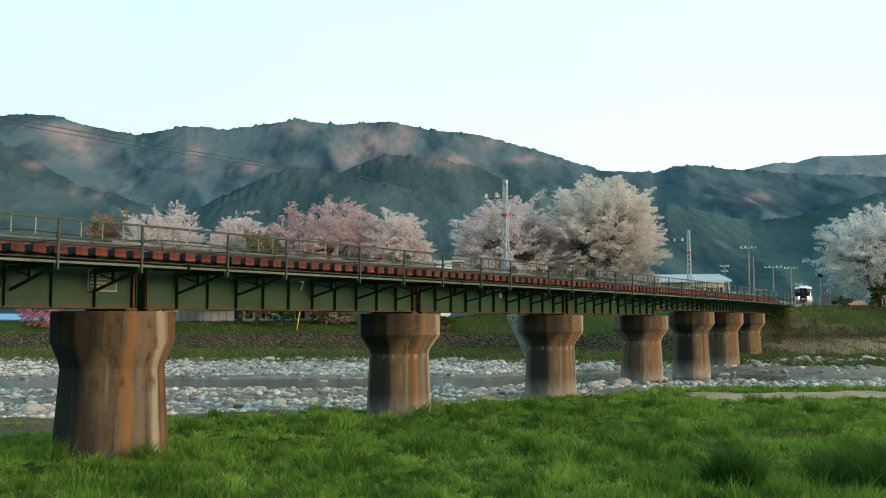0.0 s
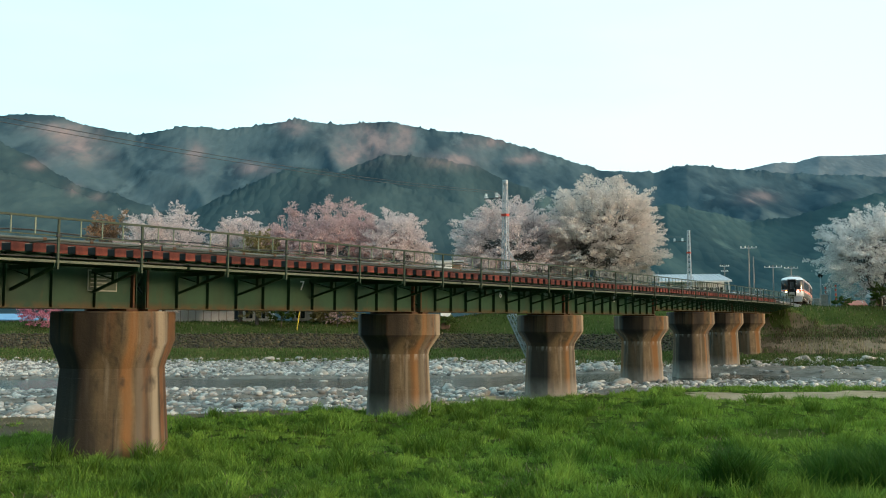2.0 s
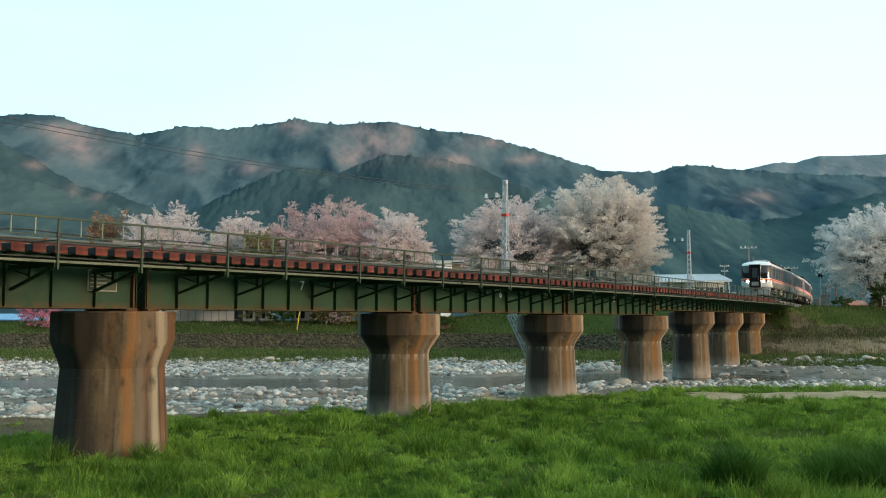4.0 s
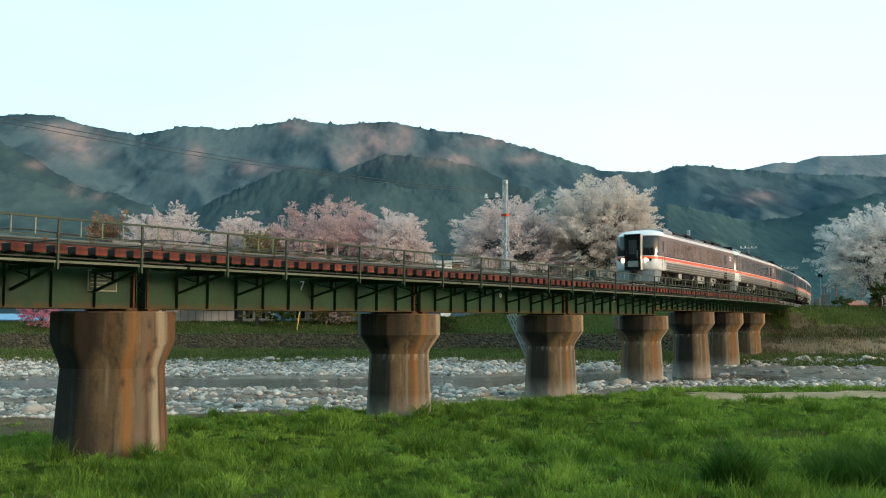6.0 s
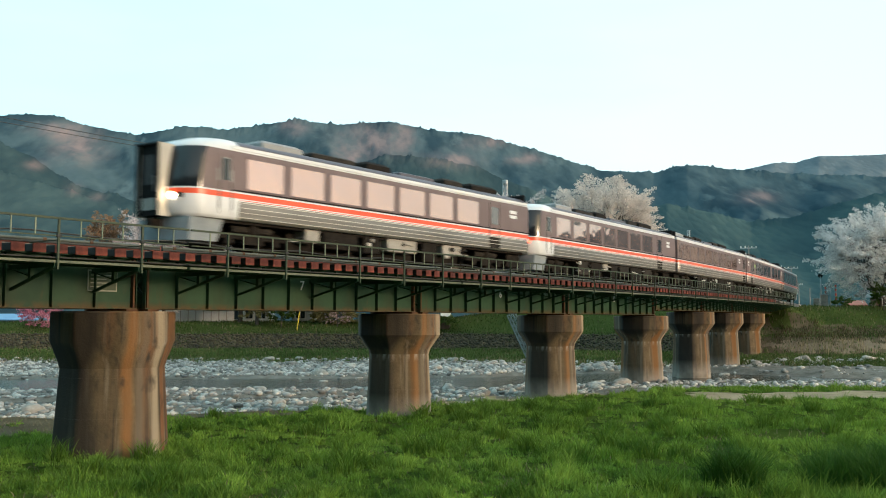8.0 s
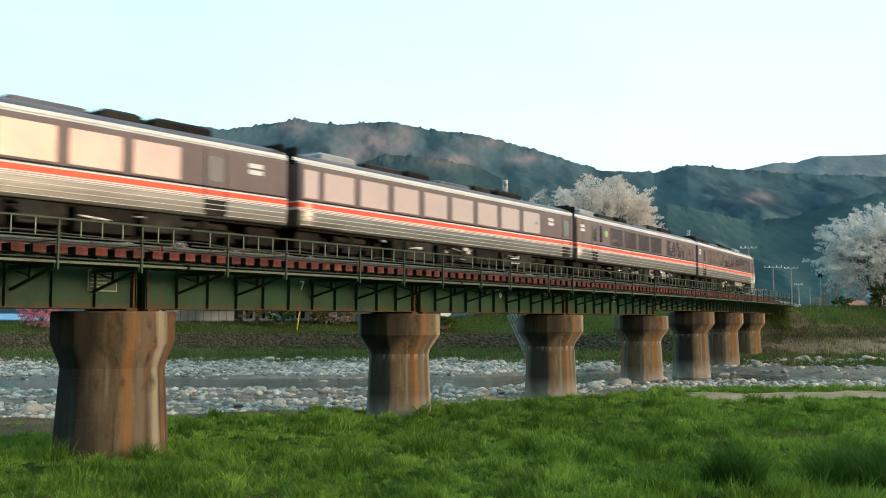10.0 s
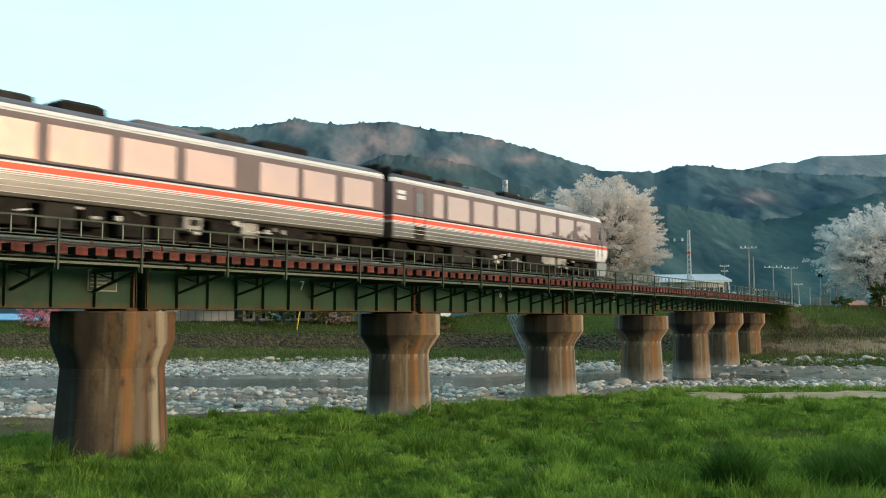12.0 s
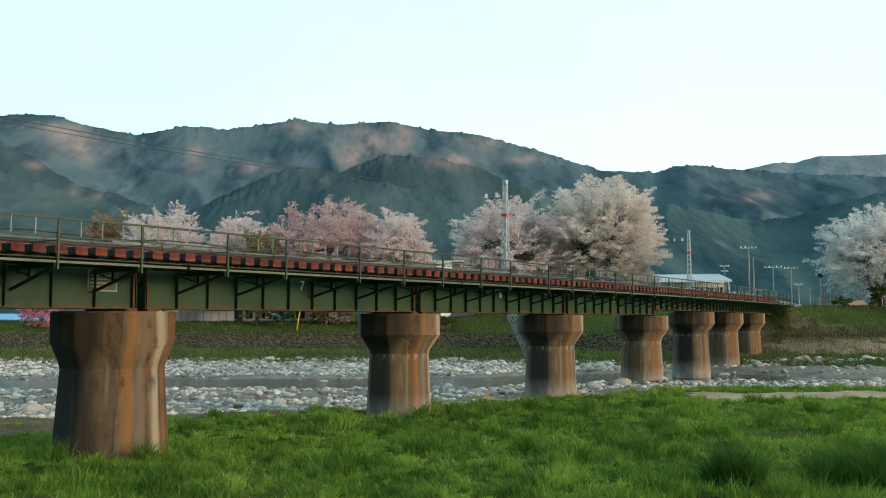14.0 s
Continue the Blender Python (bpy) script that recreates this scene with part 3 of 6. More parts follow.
def build_span(i):
    s0, s1 = JOINTS[i], JOINTS[i + 1]
    deep = s0 < 41
    depth = 1.52 if deep else 1.19
    m, length = track_frame(s0, s1, GIRDER_BOTTOM + (0.0 if deep else 0.33))
    span = thing("bridge_span", "green steel plate girder span with rust along the lower edge", "bridge span", "spans of the bridge", m)
    g = 0.13
    for y in (-0.85, 0.85):
        girder("girder", g, length - g, y, 0, depth, span)
    # upright stiffeners on the near web
    n = (10 if i < 3 else 11) if deep else 9
    stiff = bmesh.new()
    box(stiff, -0.012, 0.012, -0.15, -0.009, 0.031, depth - 0.031)
    me = finish(stiff, "stiffener", M_GREEN)
    for k in range(n + 1):
        x = g + 0.02 + (length - 2 * g - 0.04) * k / n
        part("stiffener", me, None, span).location = (x, -0.85, 0)
    for x in (g + 0.1, length - g - 0.1):
        part("end_post", box(bmesh.new(), x - 0.03, x + 0.03, -1.0, -0.859, 0.031, depth - 0.031), M_RUST, span, "rusty end post")
    for x in (g + 0.22, length - g - 0.22):
        part("bearing", box(bmesh.new(), x - 0.2, x + 0.2, -1.12, 1.12, -0.07, -0.002), M_RUST, span)
    for y in (-0.96, -0.74):
        k = bmesh.new()
        for j in range(int(length / 0.28)):
            x = 0.25 + j * 0.28
            tube(k, (x, y, 0.031), (x, y, 0.05), 0.022, 0.012, 6)
        part("rivets", k, M_GREEN, span, kind="stuff")
    # cross frames between the girders
    for k in range(4):
        x = 0.5 + (length - 1.0) * k / 3
        for z0, z1, dx in ((0.1, depth - 0.1, 0), (depth - 0.1, 0.1, 0.09)):
            part("cross_brace", bar(bmesh.new(), (x + dx, -0.83, z0), (x + dx, 0.83, z1), 0.07, 0.07), M_GREEN, span)
    # walkway on brackets
    wz = depth - 0.375
    posts = [x * length / 13.46 - (0.22 if i < 3 else 0) for x in STATIONS] if deep else [length * (k + 0.5) / 4 for k in range(4)]
    for x in posts:
        b = part("bracket", box(bmesh.new(), x - 0.05, x + 0.05, -EDGE + 0.02, -0.87, wz - 0.13, wz - 0.005), M_GREEN, span)
        part("brace", bar(bmesh.new(), (x, -EDGE + 0.1, wz - 0.12), (x, -0.93, wz - 0.66), 0.075, 0.075), M_GREEN, b)
        part("hanger", box(bmesh.new(), x - 0.05, x + 0.05, -2.02, -1.9, wz - 0.42, wz - 0.13), M_GREEN, b)
        part("rod", bar(bmesh.new(), (x, -1.06, wz - 0.14), (x, -1.9, wz - 0.33), 0.035, 0.035), M_GREEN, b)
    part("edge_beam", box(bmesh.new(), 0.01, length - 0.01, -EDGE - 0.03, -EDGE + 0.03, wz - 0.03, wz + 0.035), M_EDGE, span, "pale green steel edge beam")
    for y in (-1.45, -2.3):
        part("stringer", box(bmesh.new(), 0.01, length - 0.01, y - 0.05, y + 0.05, wz - 0.004, wz + 0.09), M_GREEN, span)
    nd = round(length / 1.1)
    dk = bmesh.new()
    box(dk, 0.008, length / nd - 0.008, -EDGE + 0.04, -1.34, 0, 0.03)
    dm = finish(dk, "deck_plate", M_DARK)
    for k in range(nd):
        part("deck_plate", dm, None, span).location = (k * length / nd, 0, wz + 0.092)
    # railing
    rz = EYE + 2.582 - m.translation.z
    low = rz - 0.46
    post = bmesh.new()
    box(post, -0.025, 0.025, -EDGE - 0.085, -EDGE - 0.032, wz - 0.2, rz - 0.05)
    pm = finish(post, "railing_post", M_POST)
    bal = bmesh.new()
    box(bal, -0.015, 0.015, -EDGE - 0.075, -EDGE - 0.05, low, rz - 0.05)
    bal = finish(bal, "baluster", M_RAIL_GREEN)
    for x in posts:
        part("railing_post", pm, None, span).location = (x, 0, 0)
    edges = [0.0] + posts + [length]
    for a, b in zip(edges, edges[1:]):
        c = max(1, round((b - a) / 0.58))
        for j in range(1, c):
            part("baluster", bal, None, span).location = (a + (b - a) * j / c, 0, 0)
    part("top_rail", box(bmesh.new(), 0.0, length, -EDGE - 0.105, -EDGE - 0.025, rz - 0.05, rz), M_POST, span)
    part("bottom_rail", box(bmesh.new(), 0.0, length, -EDGE - 0.08, -EDGE - 0.045, low - 0.03, low), M_POST, span)
    # pale pipe beside the track, and a slack cable along the railing
    part("cable_pipe", tube(bmesh.new(), (0.02, -1.9, low + 0.0), (length - 0.02, -1.9, low + 0.0), 0.042, sides=10), M_PIPE, span, "pale cable pipe")
    part("cable_trough", box(bmesh.new(), 0.02, length - 0.02, -1.96, -1.84, low - 0.1, low - 0.045, bevel=0.01), M_TROUGH, span, "dark grey cable trough")
    for x in posts:
        part("pipe_arm", box(bmesh.new(), x - 0.02, x + 0.02, -EDGE - 0.03, -1.84, low - 0.125, low - 0.102), M_POST, span)
        part("clamp", box(bmesh.new(), x - 0.07, x + 0.07, -EDGE - 0.11, -EDGE - 0.03, low - 0.05, low + 0.03, bevel=0.012), M_BLACK, span, "black cable clamp")
    for x in [k * 1.35 + 0.4 for k in range(int(length / 1.35))]:
        part("pipe_collar", tube(bmesh.new(), (x, -1.9, low), (x + 0.09, -1.9, low), 0.055, sides=10), M_RUST, span, "rusty pipe collar")
    bm = bmesh.new()
    xs = np.linspace(0, length, 25)
    zs_ = low + 0.06 + 0.035 * np.cos(xs * math.tau / (length / 3)) + 0.012 * np.sin(xs * 3.1)
    loft(bm, [[(float(x), -EDGE + 0.06 + 0.022 * math.cos(q), float(z) + 0.022 * math.sin(q)) for q in (0, 1.26, 2.51, 3.77, 5.03)] for x, z in zip(xs, zs_)])
    part("cable", bm, M_BLACK, span, "slack black cable")
    # sleepers, guard timber and rails
    zs = RAIL_Z - m.translation.z
    ns = round(length / 0.6)
    sl = bmesh.new()
    box(sl, -0.15, 0.15, -1.28, 1.28, zs - 0.36, zs - 0.15, bevel=0.012)
    sm = finish(sl, "sleeper", M_DARK)
    cap = bmesh.new()
    box(cap, -0.187, 0.187, -1.325, -1.282, zs - 0.385, zs - 0.152, bevel=0.008)
    cm = finish(cap, "end_cap", M_SLEEPER)
    for k in range(ns):
        so = part("sleeper", sm, None, span)
        part("end_cap", cm, None, so)
        so.location = ((k + 0.5) * length / ns, random.uniform(-0.015, 0.015), random.uniform(-0.006, 0.004))
    for y in (-1.25, 1.25):
        bm = bmesh.new()
        box(bm, 0.03, length - 0.03, y - 0.07, y + 0.07, zs - 0.149, zs + 0.01)
        part("guard_timber", bm, M_GUARD if y < 0 else M_DARK, span)
    for y in (-0.535, 0.535):
        bm = bmesh.new()
        box(bm, 0, length, y - 0.033, y + 0.033, zs - 0.05, zs)
        box(bm, 0, length, y - 0.01, y + 0.01, zs - 0.13, zs - 0.05)
        box(bm, 0, length, y - 0.065, y + 0.065, zs - 0.149, zs - 0.13)
        part("rail", bm, M_RAIL, span, "worn steel rail")
    if i in DIGITS:
        cu = bpy.data.curves.new("span_number", "FONT")
        cu.body, cu.size, cu.extrude = DIGITS[i], 0.48, 0.003
        ob = new("span_number", cu)
        ob.parent = span
        ob.data.materials.append(M_WHITE)
        ob.matrix_local = pose(length * 0.5, -0.87, 0.74, 90, 0, 0)
        tagged(ob, "white painted number")
    return span


M_RUST = mat("rust", (0.055, 0.026, 0.012), (0.13, 0.058, 0.026), 0.9, 4.0)
M_BLACK = mat("black_cable", (0.012, 0.012, 0.012), (0.03, 0.03, 0.028), 0.7, 3.0)
M_TROUGH = mat("cable_trough", (0.022, 0.024, 0.022), (0.06, 0.062, 0.056), 0.75, 3.0, stretch=(0.3, 1, 1))
M_PIPE = mat("grey_pipe", (0.055, 0.064, 0.052), (0.11, 0.12, 0.098), 0.6, 2.0)
M_WHITE = mat("white_paint", (0.7, 0.7, 0.68), (0.82, 0.82, 0.8), 0.5, 2.0)
build_piers()
for i in range(len(JOINTS) - 1):
    build_span(i)


# ---- train ----
M_CAR_WHITE = mat("car_white", (0.64, 0.65, 0.665), (0.74, 0.75, 0.765), 0.4, 0.6, fine=0.2)
M_ORANGE = mat("orange_stripe", (0.72, 0.078, 0.026), (0.82, 0.105, 0.036), 0.3, 0.6, fine=0.2)
M_BAND = mat("window_band", (0.142, 0.103, 0.104), (0.185, 0.137, 0.137), 0.48, 0.6, fine=0.25, spec=0.3)
M_STEEL = mat("ribbed_steel", (0.22, 0.20, 0.185), (0.31, 0.285, 0.265), 0.4, 0.5, metal=0.85, stretch=(1, 1, 6))
M_RIB = mat("rib_steel", (0.62, 0.58, 0.52), (0.72, 0.68, 0.61), 0.4, 1.0, metal=0.0)
M_ROOF = mat("car_roof", (0.060, 0.053, 0.068), (0.110, 0.100, 0.118), 0.5, 0.8)
M_ROOF_UNIT = mat("roof_unit", (0.2, 0.2, 0.195), (0.32, 0.32, 0.31), 0.5, 1.5)
M_UNDER = mat("underfloor_grey", (0.016, 0.014, 0.012), (0.05, 0.044, 0.037), 0.8, 2.0, spec=0.1)
M_UNDER_LIGHT = mat("underfloor_light", (0.20, 0.185, 0.165), (0.40, 0.375, 0.335), 0.6, 2.0)
M_BOGIE = mat("bogie_black", (0.008, 0.007, 0.006), (0.028, 0.023, 0.019), 0.8, 4.0, spec=0.08)
M_SKIRT = mat("skirt_blue_grey", (0.2, 0.23, 0.25), (0.3, 0.33, 0.35), 0.5, 2.0)
M_BELLOWS = mat("black_rubber", (0.008, 0.008, 0.008), (0.02, 0.02, 0.02), 0.9, 8.0, spec=0.1)
M_CREAM = mat("cream_paint", (0.40, 0.385, 0.345), (0.50, 0.48, 0.43), 0.5, 1.5)
M_LAMP = glow("headlight_glow", (1.0, 0.74, 0.42), 18.0)
M_TAIL = glow("tail_lamp_glow", (1.0, 0.05, 0.02), 3.0)
M_LOGO = mat("green_mark", (0.3, 0.62, 0.12), (0.38, 0.7, 0.16), 0.4, 2.0)


def glass_material(name, tint, metal, rough, coat=0.5):
    m = mat(name, tint, tuple(c * 1.08 for c in tint), rough, 0.5, metal=metal, fine=0.1)
    b = m.node_tree.nodes["Principled BSDF"]
    b.inputs["Coat Weight"].default_value = coat
    b.inputs["Coat Roughness"].default_value = 0.03
    return m


def wave_window(m):
    """The faint waviness of large panes."""
    t = m.node_tree
    n = t.nodes
    co, nz, bp = n.new("ShaderNodeTexCoord"), n.new("ShaderNodeTexNoise"), n.new("ShaderNodeBump")
    nz.inputs["Scale"].default_value, nz.inputs["Detail"].default_value = 0.9, 2
    bp.inputs["Strength"].default_value, bp.inputs["Distance"].default_value = 0.5, 0.05
    link(t, co.outputs["Object"], nz.inputs["Vector"]), link(t, nz.outputs[0], bp.inputs["Height"])
    link(t, bp.outputs[0], n["Principled BSDF"].inputs["Normal"])


# the pink-orange tint stands for sunset glow reflected in the panes
M_WINDOW = glass_material("sunset_tinted_window", (0.53, 0.335, 0.285), 0.85, 0.06)
wave_window(M_WINDOW)
M_DOOR_GLASS = glass_material("door_window_glass", (0.15, 0.125, 0.118), 0.7, 0.1)
M_WRAP = glass_material("bronze_corner_glass", (0.17, 0.125, 0.10), 0.6, 0.45, 0.1)
M_SHIELD = glass_material("dark_windscreen", (0.010, 0.011, 0.012), 0.0, 0.06, 0.0)

LEVELS = [(1.04, 1.39), (1.16, 1.43), (1.40, 1.45), (1.66, 1.45), (1.75, 1.45), (1.92, 1.45), (1.97, 1.45), (2.5, 1.45), (3.05, 1.448), (3.30, 1.44), (3.46, 1.41), (3.58, 1.30), (3.68, 1.12), (3.77, 0.80), (3.82, 0.40)]
NOSE = [(1.0, -0.28), (1.3, -0.06), (1.7, 0.0), (1.95, -0.04), (2.5, -0.26), (3.05, -0.56), (3.3, -0.74), (3.46, -0.98), (3.58, -1.3), (3.68, -1.7), (3.77, -2.2), (3.82, -2.7)]


FLAT_NOSE = [(1.0, -0.2), (1.3, -0.04), (1.7, 0.0), (1.95, -0.02), (2.5, -0.09), (3.05, -0.18), (3.3, -0.26), (3.46, -0.42), (3.58, -0.66), (3.68, -1.0), (3.77, -1.5), (3.82, -2.0)]


def nose(z, sloped=True):
    line = NOSE if sloped else FLAT_NOSE
    return float(np.interp(z, [a for a, _ in line], [b for _, b in line]))


def body_mesh(cab, sloped=False):
    """The shell of a car, x forward, as level rings; the front is rounded where there is a cab."""
    bm = bmesh.new()
    rings = []
    across = [1.0, 0.96, 0.86, 0.66, 0.36, 0.14, -0.14, -0.36, -0.66, -0.86, -0.96, -1.0]
    for z, w in LEVELS:
        f = 10.4 + (nose(z, sloped) if cab else 0)
        ring = [(-10.4, w, z), (0, w, z), (8.2, w, z), (9.05 if cab else 9.4, w, z)]
        ring = [(min(x, f - 0.62), y, zz) for x, y, zz in ring]
        for a in across:
            ring.append((f - ((0.62 * abs(a) ** 4.5) if cab else 0.03 * abs(a) ** 6), w * a, z))
        ring += [(x, -y, zz) for x, y, zz in ring[3::-1]]
        rings.append([Vector(p) for p in ring])
    vs = loft(bm, rings)
    for f in bm.faces:
        c = f.calc_center_median()
        front = cab and c.x > 9.0 and c.x > 10.4 + nose(c.z, sloped) - 0.60
        k = 3
        if c.z < 1.66:
            k = 0 if cab and c.x > 8.1 else 4
        elif c.z < 1.75:
            k = 0
        elif c.z < 1.92:
            k = 1
        elif c.z < 1.97:
            k = 0
        elif c.z < 3.30:
            k = 2
            if front:
                k = 5
            elif cab and sloped and c.x > 10.4 + nose(c.z, sloped) - 0.64:
                k = 0
            elif cab and c.x > 10.4 + nose(c.z, sloped) - 0.66:
                k = 6
        elif c.z < 3.46:
            k = 0
        elif cab and c.x > 8.1:
            k = 0
        f.material_index = k
    me = finish(bm, "body", [M_CAR_WHITE, M_ORANGE, M_BAND, M_ROOF, M_STEEL, M_SHIELD, M_WRAP])
    me.polygons.foreach_set("use_smooth", [p.center.x > 8.6 or p.center.z > 3.3 for p in me.polygons])
    return me


BODY = {(True, False): body_mesh(True), (True, True): body_mesh(True, True), (False, False): body_mesh(False)}


def wheel_mesh():
    bm = bmesh.new()
    for y in (-0.535, 0.535):
        tube(bm, (0, y - 0.06, 0), (0, y + 0.06, 0), 0.43, sides=20)
        tube(bm, (0, y - 0.09 * (1 if y > 0 else -1) - 0.01, 0), (0, y - 0.09 * (1 if y > 0 else -1) + 0.02, 0), 0.455, sides=20)
    tube(bm, (0, -0.9, 0), (0, 0.9, 0), 0.09, sides=8)
    for y in (-0.605, 0.605):
        for k in range(4):
            a = k * math.pi / 2
            box(bm, 0.12, 0.3, y - 0.01, y + 0.01, -0.05, 0.05, Matrix.Rotation(a, 4, "Y"))
    return finish(bm, "wheelset", M_BOGIE)


WHEEL = wheel_mesh()


def bogie_mesh():
    bm = bmesh.new()
    for y in (-1.0, 1.0):
        box(bm, -1.6, 1.6, y - 0.07, y + 0.07, 0.46, 0.66, bevel=0.03)
        box(bm, -0.45, 0.45, y - 0.09, y + 0.09, 0.30, 0.5)
        for x in (-1.05, 1.05):
            box(bm, x - 0.17, x + 0.17, y - 0.11, y + 0.11, 0.27, 0.6, bevel=0.03)
        tube(bm, (0, y, 0.6), (0, y, 0.98), 0.2, sides=12)
    box(bm, -0.25, 0.25, -1.0, 1.0, 0.48, 0.7)
    return finish(bm, "bogie", M_BOGIE)


BOGIE = bogie_mesh()
WHEELS = []


def side_panel(name, x0, x1, z0, z1, sign, material, parent, label="", proud=0.012):
    bm = bmesh.new()
    y = 1.448 * sign
    box(bm, x0, x1, min(y, y + proud * sign), max(y, y + proud * sign), z0, z1)
    return part(name, bm, material, parent, label)


def build_car(windows, doors, plates, cab, lamps, label, mark=None, slit=None, seed=0, sloped=False):
    """A rail car, x towards its cab or leading end, origin on the rail level at its middle."""
    rng = random.Random(seed)
    car = thing("rail_car", label, "rail car", "cars of the train")
    part("body", BODY[cab, sloped], None, car)
    for sign in (1, -1):
        for x0, x1 in windows:
            w = side_panel("window", x0, x1, 2.1, 3.11, sign, M_WINDOW, car)
            bm = bmesh.new()
            y = 1.448 * sign
            for a, b, c, d in ((x0 - 0.03, x1 + 0.03, 2.06, 2.1), (x0 - 0.03, x1 + 0.03, 3.11, 3.15), (x0 - 0.03, x0, 2.1, 3.11), (x1, x1 + 0.03, 2.1, 3.11)):
                box(bm, a, b, min(y, y + 0.018 * sign), max(y, y + 0.018 * sign), c, d)
            part("window_frame", bm, M_BAND, w)
        for x0, x1 in doors:
            d = side_panel("door", x0, x1, 1.97, 3.2, sign, M_BAND, car, proud=0.006)
            side_panel("door_window", x0 + 0.14, x1 - 0.14, 2.2, 3.0, sign, M_DOOR_GLASS, d, proud=0.012)
            for x in (x0, x1):
                side_panel("door_edge", x - 0.018, x + 0.018, 1.2, 3.22, sign, M_BELLOWS, d, proud=0.010)
            side_panel("door_step", x0 + 0.02, x1 - 0.02, 1.1, 1.64, sign, M_UNDER, d, proud=0.008)
        for x0, x1 in plates:
            for z in (2.62, 2.84):
                side_panel("notice", x0, x1, z, z + 0.15, sign, M_CAR_WHITE, car, "pale notice panel", proud=0.006)
        if slit:
            side_panel("window", slit[0], slit[1], 2.2, 3.12, sign, M_SHIELD, car)
        if mark is not None:
            bm = bmesh.new()
            y = 1.45 * sign
            tube(bm, (mark, y, 2.72), (mark, y + 0.01 * sign, 2.72), 0.2, sides=16)
            part("mark", bm, M_LOGO, car, "green round mark")
        # ribs along the lower side
        end = 8.1 if cab else 10.3
        for z in (1.14, 1.30, 1.46, 1.62):
            bm = bmesh.new()
            y = (1.425 if z < 1.2 else 1.447) * sign
            box(bm, -10.35, end, min(y, y + 0.022 * sign), max(y, y + 0.022 * sign), z - 0.010, z + 0.010)
            part("rib", bm, M_RIB, car)
        # dark line under the windows, thin stripe under the orange one
        back = 8.6 if cab else 10.35
        side_panel("sill_line", -10.35, back, 1.985, 2.03, sign, M_BELLOWS, car, proud=0.007)
        side_panel("pin_stripe", -10.35, end, 1.69, 1.712, sign, M_ORANGE, car, "thin orange line", proud=0.007)
        # cream gutter line
        bm = bmesh.new()
        y = 1.43 * sign
        box(bm, -10.35, end + 0.4, min(y, y + 0.03 * sign), max(y, y + 0.03 * sign), 3.36, 3.47)
        part("gutter", bm, M_CAR_WHITE, car)
        if cab:
            side_panel("door", 8.55, 8.98, 1.975, 3.1, sign, M_BAND, car, proud=0.008)
            side_panel("door_window", 8.62, 8.90, 2.3, 3.0, sign, M_SHIELD, car, proud=0.014)
            for fx, fz0, fz1 in ((8.59, 2.27, 3.03), (8.91, 2.27, 3.03)):
                side_panel("window_trim", fx - 0.012, fx + 0.022, fz0, fz1, sign, M_ROOF_UNIT, car, proud=0.02)
            side_panel("window_trim", 8.62, 8.90, 3.0, 3.04, sign, M_ROOF_UNIT, car, proud=0.018)
            for x in (8.5, 9.06):
                bm = bmesh.new()
                y = 1.47 * sign
                tube(bm, (x, y, 1.35), (x, y, 2.2), 0.016, sides=6)
                part("grab_rail", bm, M_STEEL, car)
                side_panel("door_seal", x + (0.03 if x < 8.8 else -0.07), x + (0.045 if x < 8.8 else -0.055), 1.2, 3.12, sign, M_BELLOWS, car, proud=0.006)
                side_panel("rail_plate", x - 0.02, x + 0.04, 2.25, 2.65, sign, M_ROOF_UNIT, car, "pale handle plate")
    # roof units
    x = 6.6 if cab else 8.6
    kind = [(2.0, 0.26, M_ROOF_UNIT), (2.4, 0.22, M_UNDER), (1.5, 0.30, M_BOGIE), (2.4, 0.15, M_ROOF), (1.4, 0.28, M_UNDER), (2.2, 0.30, M_BOGIE)]
    for w, h, m in kind:
        bm = bmesh.new()
        loft(bm, [[(x - w, -0.8, 3.66), (x, -0.8, 3.66), (x, 0.8, 3.66), (x - w, 0.8, 3.66)], [(x - w + 0.03, -0.78, 3.8 + h * 0.6), (x - 0.03, -0.78, 3.8 + h * 0.6), (x - 0.03, 0.78, 3.8 + h * 0.6), (x - w + 0.03, 0.78, 3.8 + h * 0.6)], [(x - w + 0.2, -0.6, 3.8 + h), (x - 0.2, -0.6, 3.8 + h), (x - 0.2, 0.6, 3.8 + h), (x - w + 0.2, 0.6, 3.8 + h)]])
        part("roof_unit", bm, m, car)
        x -= w + rng.uniform(0.35, 1.0)
    # bogies and gear under the floor
    for bx in (7.2, -7.2):
        bg = part("bogie", BOGIE, None, car)
        bg.location = (bx, 0, 0)
        for wx in (-1.05, 1.05):
            w = part("wheelset", WHEEL, None, bg)
            w.location = (wx, 0, 0.43)
            WHEELS.append((w, wx))
    x = 4.9
    while x > -4.9:
        w = rng.choice((0.7, 1.0, 1.4, 1.9))
        tint = rng.choice((M_UNDER, M_BOGIE, M_BOGIE, M_UNDER_LIGHT, M_BOGIE, M_UNDER_LIGHT))
        low = rng.uniform(0.5, 0.66) if tint is M_UNDER_LIGHT else rng.uniform(0.2, 0.42)
        for y in (-1, 1):
            bm = bmesh.new()
            box(bm, x - w, x, min(0.5 * y, 1.3 * y), max(0.5 * y, 1.3 * y), low, 1.02, bevel=0.03)
            part("equipment_box", bm, tint, car)
        x -= w + rng.uniform(0.15, 0.5)
